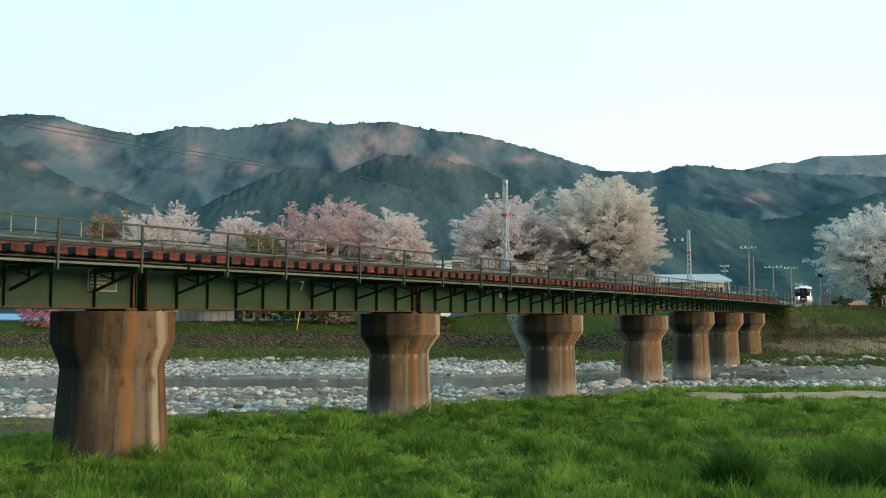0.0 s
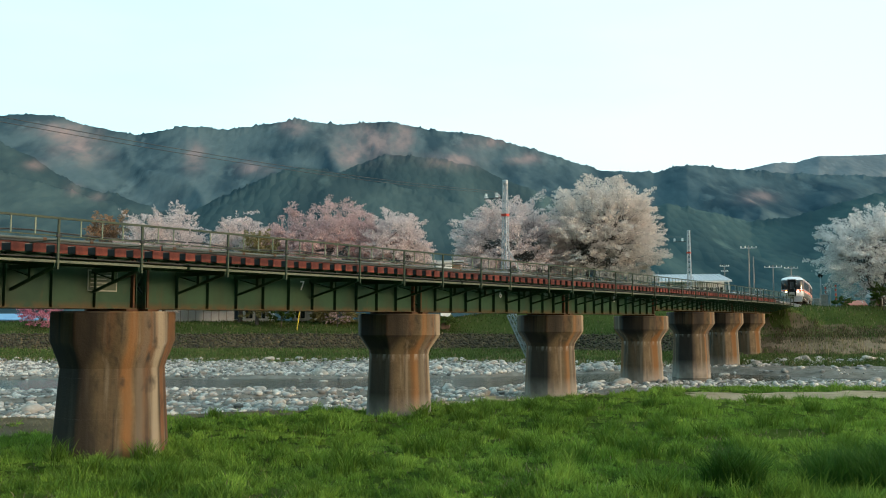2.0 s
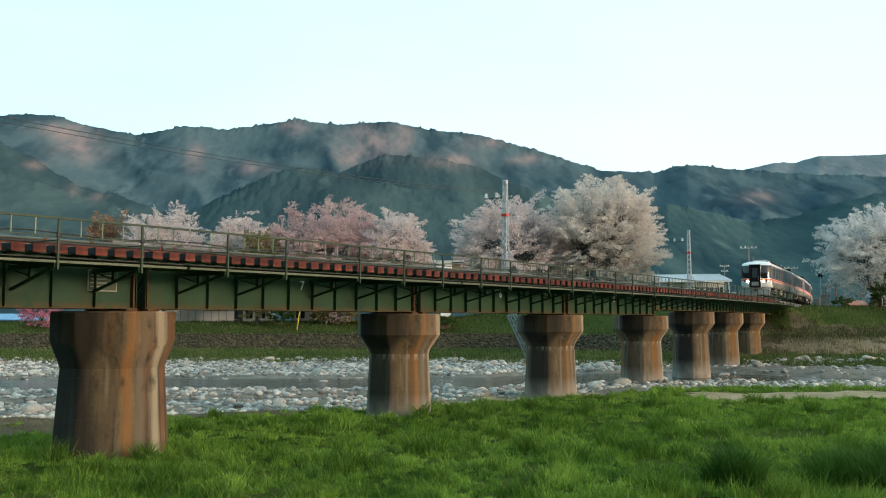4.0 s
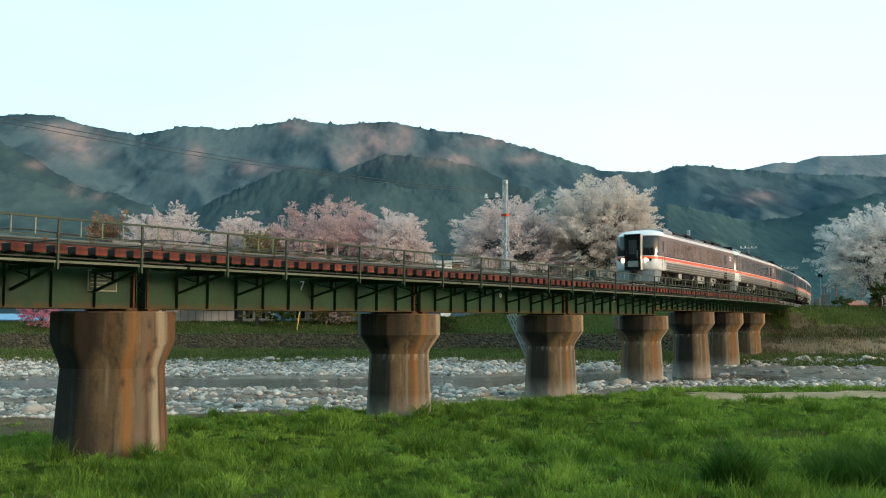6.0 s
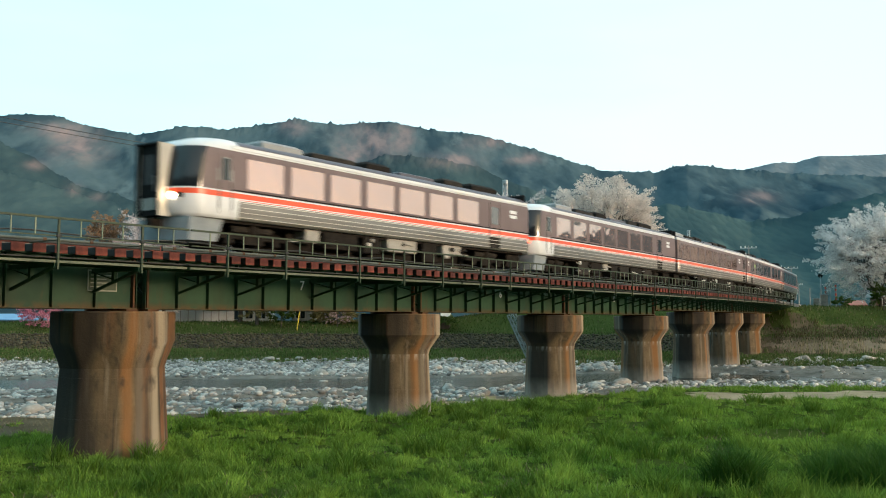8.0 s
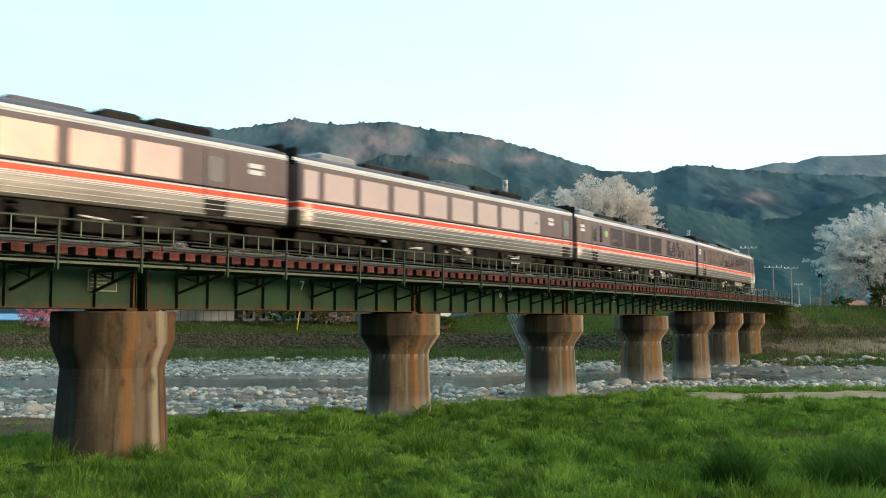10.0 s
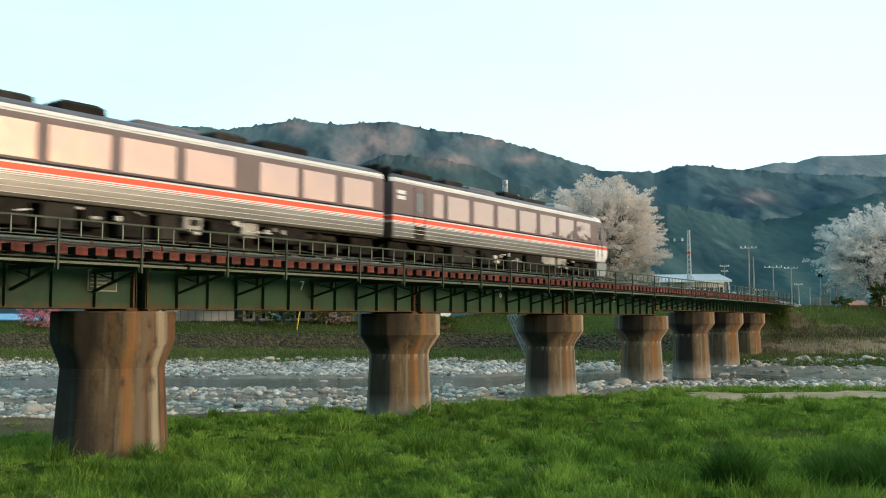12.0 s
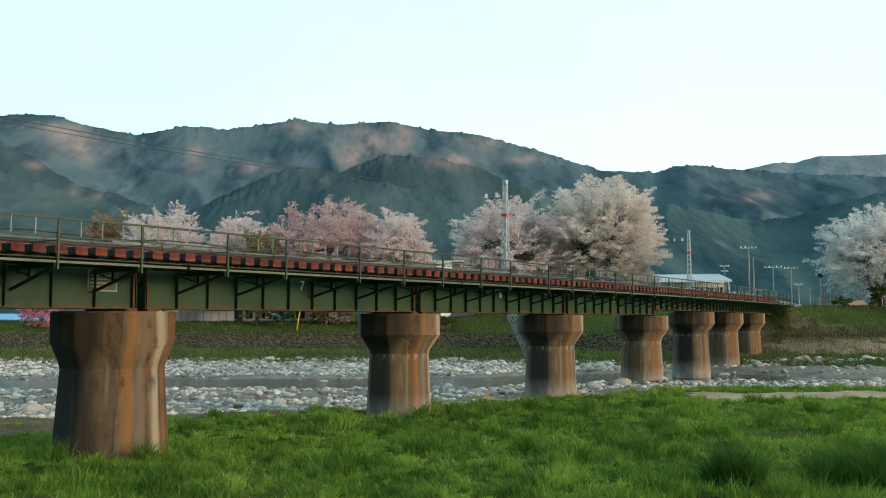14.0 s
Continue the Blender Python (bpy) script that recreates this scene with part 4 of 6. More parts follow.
    # small fittings, hoses and valve covers
    for k in range(44):
        fx, fz, fw, fh = rng.uniform(-5.6, 5.6), rng.uniform(0.42, 0.9), rng.uniform(0.08, 0.34), rng.uniform(0.06, 0.2)
        y = rng.choice((-1, 1))
        bm = bmesh.new()
        if k % 3:
            box(bm, fx, fx + fw, min(1.2 * y, 1.36 * y), max(1.2 * y, 1.36 * y), fz, fz + fh, bevel=0.02)
        else:
            tube(bm, (fx, 1.33 * y, fz), (fx + fw * 3, 1.33 * y, fz + rng.uniform(-0.1, 0.1)), 0.028, sides=6)
        part("fitting", bm, rng.choice((M_UNDER, M_UNDER_LIGHT, M_BOGIE, M_RIB)), car)
    bm = bmesh.new()
    box(bm, -10.2, 9.2 if cab else 10.2, -1.25, 1.25, 0.95, 1.05)
    part("floor_frame", bm, M_BOGIE, car)
    part("centre_gear", box(bmesh.new(), -5.3, 5.3, -0.7, 0.7, 0.22, 0.94), M_BOGIE, car)
    part("centre_sill", box(bmesh.new(), -9.6, 9.0 if cab else 9.6, -0.42, 0.42, 0.55, 0.945), M_BOGIE, car)
    for bx in (7.2, -7.2):
        for y in (-1, 1):
            tk = bmesh.new()
            tube(tk, (bx - 0.9, 0.95 * y, 0.8), (bx + 0.9, 0.95 * y, 0.8), 0.12, sides=8)
            part("air_tank", tk, M_UNDER, car)
    ends = (-1,) if cab else (-1, 1)
    for e in ends:
        part("end_gear", box(bmesh.new(), min(8.95 * e, 10.15 * e), max(8.95 * e, 10.15 * e), -1.1, 1.1, 0.3, 0.94, bevel=0.04), M_BOGIE, car)
        part("coupler", box(bmesh.new(), min(10.15 * e, 10.62 * e), max(10.15 * e, 10.62 * e), -0.3, 0.3, 0.55, 0.95, bevel=0.04), M_BOGIE, car)
        part("jumper_hose", tube(bmesh.new(), (10.1 * e, -0.75, 0.85), (10.6 * e, -0.7, 0.5), 0.05, sides=6), M_BELLOWS, car)
        bm = bmesh.new()
        for k in range(3):
            x0 = 10.4 + k * 0.08
            box(bm, min(x0 * e, (x0 + 0.06) * e), max(x0 * e, (x0 + 0.06) * e), -0.62 - 0.05 * (k % 2), 0.62 + 0.05 * (k % 2), 1.0, 3.3 + 0.04 * (k % 2))
        part("gangway_bellows", bm, M_BELLOWS, car)
        bm = bmesh.new()
        box(bm, min(10.25 * e, 10.42 * e), max(10.25 * e, 10.42 * e), -1.3, 1.3, 3.25, 3.92, bevel=0.06)
        part("end_hood", bm, M_BELLOWS, car)
    if cab:
        # gangway door in the nose, between white pillars
        def pillar(y0, y1, d0, d1, z0, z1):
            bm = bmesh.new()
            rings = []
            for z in [z0] + [q for q in (1.7, 1.95, 2.5, 3.05) if z0 < q < z1] + [z1]:
                f = 10.4 + nose(z, sloped)
                rings.append([(f + d0, y0, z), (f + d1, y0, z), (f + d1, y1, z), (f + d0, y1, z)])
            loft(bm, rings)
            return bm

        for y in (-0.78, 0.78):
            bm = bmesh.new()
            tube(bm, (10.05, y, 1.70), (10.37, y, 1.70), 0.10, sides=16)
            hl = part("headlight", bm, M_LAMP if lamps else M_CAR_WHITE, car, "round headlight")
            bm = bmesh.new()
            yy = y + (0.26 if y > 0 else -0.26)
            tube(bm, (9.85, yy, 1.70), (10.3, yy, 1.70), 0.09, sides=12)
            part("marker_lamp", bm, M_SHIELD if lamps else M_TAIL, car)
        bm = bmesh.new()
        loft(bm, [[(10.0, -1.2, 0.3), (10.15, -0.7, 0.3), (10.2, 0, 0.3), (10.15, 0.7, 0.3), (10.0, 1.2, 0.3), (8.9, 1.2, 0.3), (8.9, -1.2, 0.3)], [(10.05, -1.3, 1.03), (10.15, -0.7, 1.03), (10.25, 0, 1.03), (10.15, 0.7, 1.03), (10.05, 1.3, 1.03), (8.7, 1.3, 1.03), (8.7, -1.3, 1.03)]])
        part("skirt", bm, M_SKIRT, car, "blue-grey front skirt")
        bm = bmesh.new()
        box(bm, 10.0, 10.65, -0.16, 0.16, 0.72, 1.0, bevel=0.04)
        part("coupler", bm, M_BOGIE, car)
        if sloped:
            return car
        def upright(y0, y1, back, x1, z0, z1):
            bm = bmesh.new()
            rings = []
            for z in [z0] + [q for q in (1.7, 1.95, 2.5, 3.05) if z0 < q < z1] + [z1]:
                f = 10.4 + nose(z, sloped) - 0.3 if back is None else back
                rings.append([(f, y0, z), (x1, y0, z), (x1, y1, z), (f, y1, z)])
            loft(bm, rings)
            return bm

        door = part("gangway_door", upright(-0.46, 0.46, 10.2, 10.62, 1.06, 3.30), M_BELLOWS, car, "dark gangway door")
        for y in (-0.50, 0.50):
            part("shroud", upright(y - 0.035, y + 0.035, None, 10.66, 1.04, 3.36), M_CREAM, door, "cream shroud side")
            part("seal", upright(y - 0.05, y + 0.05, 10.665, 10.72, 1.04, 3.38), M_BELLOWS, door, "black rubber seal")
        part("hood", upright(-0.46, 0.46, None, 10.70, 3.305, 3.37), M_BELLOWS, door)
        part("door_window", upright(-0.26, 0.26, 10.622, 10.63, 2.05, 3.0), M_DOOR_GLASS, door)
        part("door_panel", upright(-0.34, 0.34, 10.622, 10.635, 1.24, 1.62), M_UNDER_LIGHT, door, "pale train name panel")
        part("handle", upright(0.30, 0.34, 10.622, 10.68, 1.8, 2.3), M_ROOF_UNIT, door, "pale grab handle")
        for y in (-1.02, 1.02):
            part("wiper", pillar(y - 0.015, y + 0.015, -0.30, -0.02 - 0.12, 2.0, 2.7), M_BELLOWS, car)
    return car


FRONT_WINDOWS = [(7.85 - 2.03 * k - 1.66, 7.85 - 2.03 * k) for k in range(7)]
CARS = []
for n in (0, 1):
    CARS.append(build_car(FRONT_WINDOWS, [(-7.78, -6.92)], [(-9.3, -8.7)], True, n == 0, "white-nosed diesel rail car with orange stripe and lit headlights" if n == 0 else "white-nosed diesel rail car coupled behind another, orange stripe", seed=3 + n))
CARS.append(build_car([(-10.65 + 3.81 + 2.04 * k, -10.65 + 5.47 + 2.04 * k) for k in range(8)] + [(9.4, 10.15)], [(-10.1, -9.25)], [(-8.3, -7.75)], False, False, "intermediate rail car with wide windows and orange stripe", seed=7))
W4 = [(4.9, 6.8), (7.15, 9.05), (9.4, 11.3), (11.65, 13.6), (14.7, 16.45), (16.7, 18.35), (18.75, 20.4)]
CARS.append(build_car([(10.65 - b, 10.65 - a) for a, b in W4], [(7.65, 8.42)], [(9.4, 9.9)], False, False, "intermediate rail car with a green round mark", mark=6.35, slit=(7.0, 7.32), seed=11))
W5 = [(3.05, 3.8)] + [(4.13 + 2.065 * k, 5.82 + 2.065 * k) for k in range(7)]
CARS.append(build_car([(-10.65 + a, -10.65 + b) for a, b in W5], [(-8.95, -8.2)], [(-10.1, -9.55)], True, False, "rear rail car with white sloping nose and orange stripe", seed=15, sloped=True))


# ---- trees ----
M_BARK = mat("cherry_bark", (0.035, 0.028, 0.024), (0.09, 0.075, 0.065), 0.9, 2.0)


def petal_material(name, low, high):
    m = mat(name, low, high, 0.8, 0.35, fine=0.4, random_tint=0.16, island=True, thin=0.5, spec=0.1)
    b = m.node_tree.nodes["Principled BSDF"]
    b.inputs["Subsurface Weight"].default_value = 0.0
    return m


M_PETAL_WHITE = petal_material("white_blossom", (0.61, 0.54, 0.495), (0.83, 0.76, 0.71))
M_PETAL_PALE = petal_material("pale_pink_blossom", (0.61, 0.51, 0.495), (0.82, 0.72, 0.705))
M_PETAL_ROSE = petal_material("rose_blossom", (0.52, 0.36, 0.35), (0.68, 0.51, 0.50))
M_PETAL_PINK = petal_material("deep_pink_blossom", (0.55, 0.16, 0.24), (0.75, 0.33, 0.42))
M_PETAL_GREY = petal_material("grey_white_blossom", (0.58, 0.565, 0.555), (0.80, 0.785, 0.775))
M_LEAF = petal_material("shrub_leaf", (0.035, 0.07, 0.015), (0.09, 0.14, 0.03))
M_FRESH_LEAF = petal_material("fresh_leaf", (0.08, 0.13, 0.035), (0.15, 0.20, 0.06))
M_BROWN_LEAF = petal_material("bronze_leaf", (0.25, 0.145, 0.085), (0.40, 0.25, 0.155))
M_OLIVE_LEAF = petal_material("olive_leaf", (0.18, 0.16, 0.07), (0.30, 0.26, 0.12))


def flakes(centres, size, rng, flat=0.0):
    """Small bent leaves at the given places: vertices and faces."""
    n = len(centres)
    u = rng.normal(size=(n, 3))
    u /= np.linalg.norm(u, axis=1)[:, None]
    v = np.cross(u, rng.normal(size=(n, 3)))
    v /= np.linalg.norm(v, axis=1)[:, None]
    s = size * rng.uniform(0.6, 1.3, (n, 1))
    a, b = u * s, v * s * 0.75
    verts = np.stack([centres - a, centres - b * 0.9, centres + a, centres + b], 1).reshape(-1, 3)
    i = np.arange(n) * 4
    return verts, np.stack([i, i + 1, i + 2, i + 3], 1)


def tree(name, label, category, x, y, z, height, rx, ry, low, material, seed, sprays=260, per=34, size=0.13, group="", spiky=0.0, lean=(0, 0), lumps=7, reach=1.5, fine=1.7):
    """A broad tree: trunk and limbs, and a crown of flowering sprays round several limb ends."""
    rng = np.random.RandomState(seed)
    t = thing(name, label, category, group, pose(x, y, z))
    bm = bmesh.new()
    mid = low + (height - low) * 0.45
    fork = max(1.0, low * 0.75)
    r = 0.035 * height ** 0.9 * 0.6
    tube(bm, (0, 0, -0.3), (0, 0, fork), r * 1.25, r, 10)
    crown_c = np.array([lean[0], lean[1], mid])
    half = np.array([rx * 1.1, ry * 1.1, (height - low) * 0.58])
    tips = []
    for k in range(lumps):
        a = math.tau * (k + rng.uniform(-0.3, 0.3)) / lumps
        e = rng.uniform(-0.15, 0.95)
        tip = crown_c + half * np.array([math.cos(a) * math.cos(e), math.sin(a) * math.cos(e), math.sin(e)]) * rng.uniform(0.5, 0.72)
        knee = np.array([0, 0, fork]) * 0.45 + tip * 0.55 + np.array([0, 0, -0.08 * height]) + rng.normal(size=3) * 0.25
        tube(bm, (0, 0, fork - 0.2), knee, r * 0.62, r * 0.38, 7)
        tube(bm, knee, tip, r * 0.38, r * 0.12, 6)
        tips.append((knee, tip))
    starts, ways = [], []
    for k in range(sprays):
        knee, tip = tips[rng.randint(lumps)]
        d = rng.normal(size=3)
        d[2] = d[2] * 0.8 + 0.25
        d /= np.linalg.norm(d)
        p = crown_c + half * d * rng.uniform(0.35, 1.0) ** 0.6 * 1.0
        bump = 1 + 0.10 * math.sin(5 * math.atan2(d[1], d[0]) + seed) + 0.08 * math.sin(9 * d[2] + seed * 2)
        p = crown_c + (p - crown_c) * bump
        if p[2] < low * 0.8:
            p[2] = low * 0.8 + rng.uniform(0, 1.0)
        w = d * np.array([0.9, 0.9, 0.55]) + np.array([0, 0, rng.uniform(-0.3, 0.4)]) + rng.normal(size=3) * 0.25
        w /= np.linalg.norm(w)
        starts.append(p), ways.append(w)
        if k % 3 == 0:
            q = knee + (tip - knee) * rng.uniform(0.2, 1.0)
            tube(bm, q, p, r * 0.13, r * 0.05, 4, False)
            tube(bm, p, p + w * reach * 0.8, r * 0.05, r * 0.02, 3, False)
    part("trunk", bm, M_BARK, t, "dark bark trunk with spreading limbs")
    starts, ways = np.array(starts), np.array(ways)
    long = reach * rng.uniform(0.5, 1.1, (sprays, 1, 1)) * (1 + spiky * (rng.rand(sprays, 1, 1) > 0.85))
    per = int(per * fine)
    f = rng.rand(sprays, per, 1)
    pts = starts[:, None] + ways[:, None] * (f - 0.3) * long + rng.normal(size=(sprays, per, 3)) * np.array([1.15, 1.15, 0.55]) * (0.30 - 0.17 * f) * reach * 0.62
    pts = pts.reshape(-1, 3)
    verts, faces = flakes(pts, size * 0.80, rng)
    part("crown", raw_mesh("crown", verts, faces, material), None, t, kind="stuff")
    return t


CHERRY = "cherry trees on the far bank"
tree("cherry_tree", "large white cherry tree in full blossom, domed crown", "tree", 20.6, 119, 4.6, 17.4, 6.9, 6.6, 2.6, M_PETAL_WHITE, 1, 1100, 62, 0.125, CHERRY, 0.2, lumps=10, reach=1.7)
tree("cherry_tree", "pale pink cherry tree in full blossom, spreading crown", "tree", 9.6, 120.5, 3.9, 15.8, 7.8, 6.2, 2.4, M_PETAL_PALE, 2, 950, 56, 0.125, CHERRY, 0.3, lumps=9, reach=1.7)
tree("cherry_tree", "rose-pink cherry tree with young bronze leaves", "tree", -14.6, 118, 3.9, 14.2, 8.2, 6.0, 2.5, M_PETAL_ROSE, 3, 950, 56, 0.125, CHERRY, 0.2, lumps=9, reach=1.7)
tree("cherry_tree", "pale cherry tree with upright blossoming shoots", "tree", -5.8, 115.5, 3.9, 13.6, 3.9, 4.0, 2.4, M_PETAL_PALE, 4, 460, 50, 0.125, CHERRY, 0.9, lumps=6)
tree("cherry_tree", "white cherry tree with long loose shoots", "tree", -25.6, 117, 3.9, 13.4, 4.0, 4.0, 2.6, M_PETAL_PALE, 5, 380, 50, 0.125, CHERRY, 1.1, lumps=6)
tree("cherry_tree", "pale cherry tree with a broad low crown", "tree", -35.2, 117, 3.9, 13.6, 6.6, 4.6, 2.4, M_PETAL_PALE, 6, 560, 50, 0.125, CHERRY, 1.0, lumps=8)
tree("cherry_tree", "greyish white cherry tree beside the track bank", "tree", 48.6, 103, 5.55, 10.8, 6.0, 4.6, 1.6, M_PETAL_GREY, 8, 700, 52, 0.105, CHERRY, 0.6, lumps=8)
tree("cherry_tree", "greyish white cherry tree with spreading limbs", "tree", 57.5, 106, 5.55, 13.2, 6.2, 5.0, 2.4, M_PETAL_GREY, 9, 640, 50, 0.105, CHERRY, 0.4, lumps=8)
tree("peach_tree", "small deep pink blossoming tree on the bank", "tree", -48.8, 113.0, 3.2, 5.8, 2.3, 2.2, 0.5, M_PETAL_PINK, 12, 190, 20, 0.13, "", 0.5, lumps=5, reach=1.1)
tree("shrub", "bronze-leaved shrub behind the bridge", "shrub", -42.8, 118, 3.9, 13.6, 3.0, 2.6, 1.0, M_BROWN_LEAF, 13, 420, 30, 0.15, lumps=5, reach=1.2)
tree("shrub", "olive green shrub between cherry trees", "shrub", -22.8, 113.8, 3.9, 11.5, 2.6, 2.2, 0.8, M_OLIVE_LEAF, 14, 260, 30, 0.15, lumps=5, reach=1.2)
tree("shrub", "dark green bush beside the cherry trunk", "shrub", 47.8, 100.5, 5.5, 2.6, 1.3, 1.3, 0.2, M_LEAF, 15, 70, 30, 0.1, lumps=4, reach=0.6)
tree("shrub", "low green bush on the bank top", "shrub", 41.5, 96.5, 5.5, 1.0, 0.9, 0.8, 0.1, M_LEAF, 16, 40, 30, 0.08, lumps=3, reach=0.4)
tree("shrub", "low green bush before the narrow white house", "shrub", 0.3, 110.6, 3.6, 1.0, 1.3, 1.0, 0.1, M_FRESH_LEAF, 18, 90, 30, 0.1, lumps=4, reach=0.5)
tree("shrub", "olive hedge bush before the houses", "shrub", -13.4, 115.0, 3.5, 2.3, 3.2, 1.6, 0.3, M_OLIVE_LEAF, 19, 160, 30, 0.11, lumps=5, reach=0.7)
tree("shrub", "pale blossoming bush before the houses", "shrub", -12.9, 113.4, 3.5, 1.9, 1.4, 1.0, 0.3, M_PETAL_ROSE, 20, 26, 12, 0.11, lumps=4, reach=0.6)
tree("shrub", "dark bush on the levee behind the bridge", "shrub", -19.6, 112.5, 3.6, 2.6, 1.6, 1.3, 0.3, M_LEAF, 17, 70, 30, 0.1, lumps=4, reach=0.6)


# ---- masts, poles and wires ----
M_MAST = mat("galvanised_steel", (0.34, 0.37, 0.40), (0.48, 0.51, 0.54), 0.6, 2.0, metal=0.0)
M_POLE = mat("concrete_pole", (0.16, 0.155, 0.15), (0.28, 0.275, 0.265), 0.85, 2.0)
M_RED = mat("red_paint", (0.5, 0.05, 0.03), (0.6, 0.08, 0.04), 0.5, 2.0)
M_WIRE = mat("wire", (0.03, 0.03, 0.03), (0.05, 0.05, 0.05), 0.6, 2.0)


def lattice(bm, a, b, w0, w1, n, leg=0.05):
    """A four-legged braced mast from a to b, tapering from w0 to w1."""
    a, b = Vector(a), Vector(b)
    q = (b - a).to_track_quat("Z", "Y")

    def corner(k, i):
        f = k / n
        w = (w0 + (w1 - w0) * f) / 2
        sx, sy = ((-1, -1), (1, -1), (1, 1), (-1, 1))[i % 4]
        return a.lerp(b, f) + q @ Vector((sx * w, sy * w, 0))

    for i in range(4):
        bar(bm, corner(0, i), corner(n, i), leg, leg, (0.3, 1, 0.1))
        for k in range(n):
            bar(bm, corner(k, i), corner(k + 1, i + 1), leg * 0.55, leg * 0.55, (0.3, 1, 0.1))
            bar(bm, corner(k, i), corner(k, i + 1), leg * 0.55, leg * 0.55, (0.3, 1, 0.1))


def build_mast(s, top):
    p = track(s, -2.75, 0)
    h = heading(s)
    m = pose(p.x, p.y, 0, 0, 0, 90 - math.degrees(h))
    t = thing("lattice_mast", "galvanised lattice mast with red band on a pier bracket", "mast", "masts beside the bridge", m)
    bm = bmesh.new()
    lattice(bm, (0, 0, 4.6), (0, 0, top), 0.38, 0.18, 16, 0.04)
    part("tower", bm, M_MAST, t)
    bm = bmesh.new()
    box(bm, -0.17, 0.17, -0.17, 0.17, top - 1.85, top - 1.72)
    part("band", bm, M_RED, t, "red band")
    bm = bmesh.new()
    box(bm, -0.13, 0.13, -0.13, 0.13, top - 0.02, top + 0.2, bevel=0.03)
    part("cap", bm, M_MAST, t)
    bm = bmesh.new()
    lattice(bm, (0.0, -0.35, 4.5), (0, -1.6, 2.0), 0.36, 0.3, 8, 0.05)
    part("bracket", bm, M_MAST, t)
    bm = bmesh.new()
    bar(bm, (0.1, -0.2, 8.0), (0.5, -1.2, 6.0), 0.06, 0.06)
    part("stay", bm, M_MAST, t)
    bm = bmesh.new()
    bar(bm, (0, 0.2, top - 0.78), (0, 1.35, top - 0.78), 0.05, 0.05)
    arm = part("crossarm", bm, M_WIRE, t)
    for y in (0.55, 1.25):
        bm = bmesh.new()
        for k in range(3):
            tube(bm, (0, y, top - 0.72 + 0.09 * k), (0, y, top - 0.66 + 0.09 * k), 0.13 - 0.02 * k, 0.06, 10)
        part("insulator", bm, M_WHITE, arm, "white insulator")
    return t, [m @ Vector((0, y, top - 0.4)) for y in (0.55, 1.25)]


ends = []
for s, top in ((27.6, 11.85), (62.3, 11.85), (-12.8, 11.3)):
    mast, e = build_mast(s, top)
    ends.append(e)


def wire(a, b, sag, r=0.012):
    bm = bmesh.new()
    pts = [a.lerp(b, k / 14) + Vector((0, 0, -sag * 4 * (k / 14) * (1 - k / 14))) for k in range(15)]
    side = (b - a).cross(Vector((0, 0, 1))).normalized()
    up = side.cross(b - a).normalized()
    loft(bm, [[p + side * r * math.cos(i * math.tau / 5) + up * r * math.sin(i * math.tau / 5) for i in range(5)] for p in pts])
    me = finish(bm, "overhead_wire", M_WIRE)
    return tagged(new("overhead_wire", me), "thin dark overhead wire hung between masts", "wire", "overhead wires")


for k in (0, 1):
    wire(ends[2][k], ends[0][k], 0.55)
    wire(ends[0][k], ends[1][k], 0.5, 0.006)


def pole(x, y, z, height, arms, label="grey concrete utility pole with crossarms and insulators", r=0.12):
    t = thing("utility_pole", label, "utility pole", "poles by the track", pose(x, y, z, 0, 0, -20))
    bm = bmesh.new()
    tube(bm, (0, 0, -0.3), (0, 0, height), r, r * 0.62, 10)
    part("shaft", bm, M_POLE, t)
    for k, w in enumerate(arms):
        zz = height - 0.35 - 0.9 * k
        bm = bmesh.new()
        box(bm, -w / 2, w / 2, -0.15, -0.07, zz, zz + 0.1)
        arm = part("crossarm", bm, M_MAST, t)
        for px in (-w / 2 + 0.1, -w / 5, w / 5, w / 2 - 0.1):
            bm = bmesh.new()
            tube(bm, (px, -0.11, zz + 0.1), (px, -0.11, zz + 0.3), 0.07, 0.05, 8)
            part("insulator", bm, M_WHITE, arm)
    return t


def place(px, dist):
    """Sideways place at that depth for a bearing given as tangent times 1000."""
    return px / 1000 * dist


pole(place(331, 128), 128, 5.4, 9.0, (2.2,))
pole(place(336, 138), 138, 5.4, 8.2, ())
pole(place(357, 140), 140, 5.5, 6.9, (2.6,))
pole(place(376.5, 150), 150, 5.5, 7.3, (2.2,))
pole(place(384, 165), 165, 5.5, 5.2, (1.4,))
pole(place(343, 170), 170, 5.5, 4.4, (2.0,))
pole(place(304.5, 160), 160, 5.5, 8.2, (1.6, 1.2))
pole(place(396, 175), 175, 5.5, 4.6, ())
pole(place(407, 178), 178, 5.5, 3.8, ())


def signal(x, y, z, height, red=False):
    t = thing("railway_signal", "railway signal post with a dark round head" if not red else "crossing post with red and white bands", "signal", "", pose(x, y, z, 0, 0, -15))
    bm = bmesh.new()
    tube(bm, (0, 0, -0.2), (0, 0, height), 0.07, sides=8)
    part("post", bm, M_MAST, t)
    if red:
        for k in range(4):
            bm = bmesh.new()
            tube(bm, (0, 0, height * 0.35 + 0.5 * k), (0, 0, height * 0.35 + 0.5 * k + 0.26), 0.1, sides=10)
            part("band", bm, M_RED, t)
    else:
        bm = bmesh.new()
        tube(bm, (0, 0.03, height), (0, 0.12, height), 0.27, sides=16)
        head = part("head", bm, M_BOGIE, t)
        bm = bmesh.new()
        tube(bm, (0, -0.1, height), (0, 0.03, height), 0.12, sides=10)
        part("lens", bm, M_SHIELD, head)


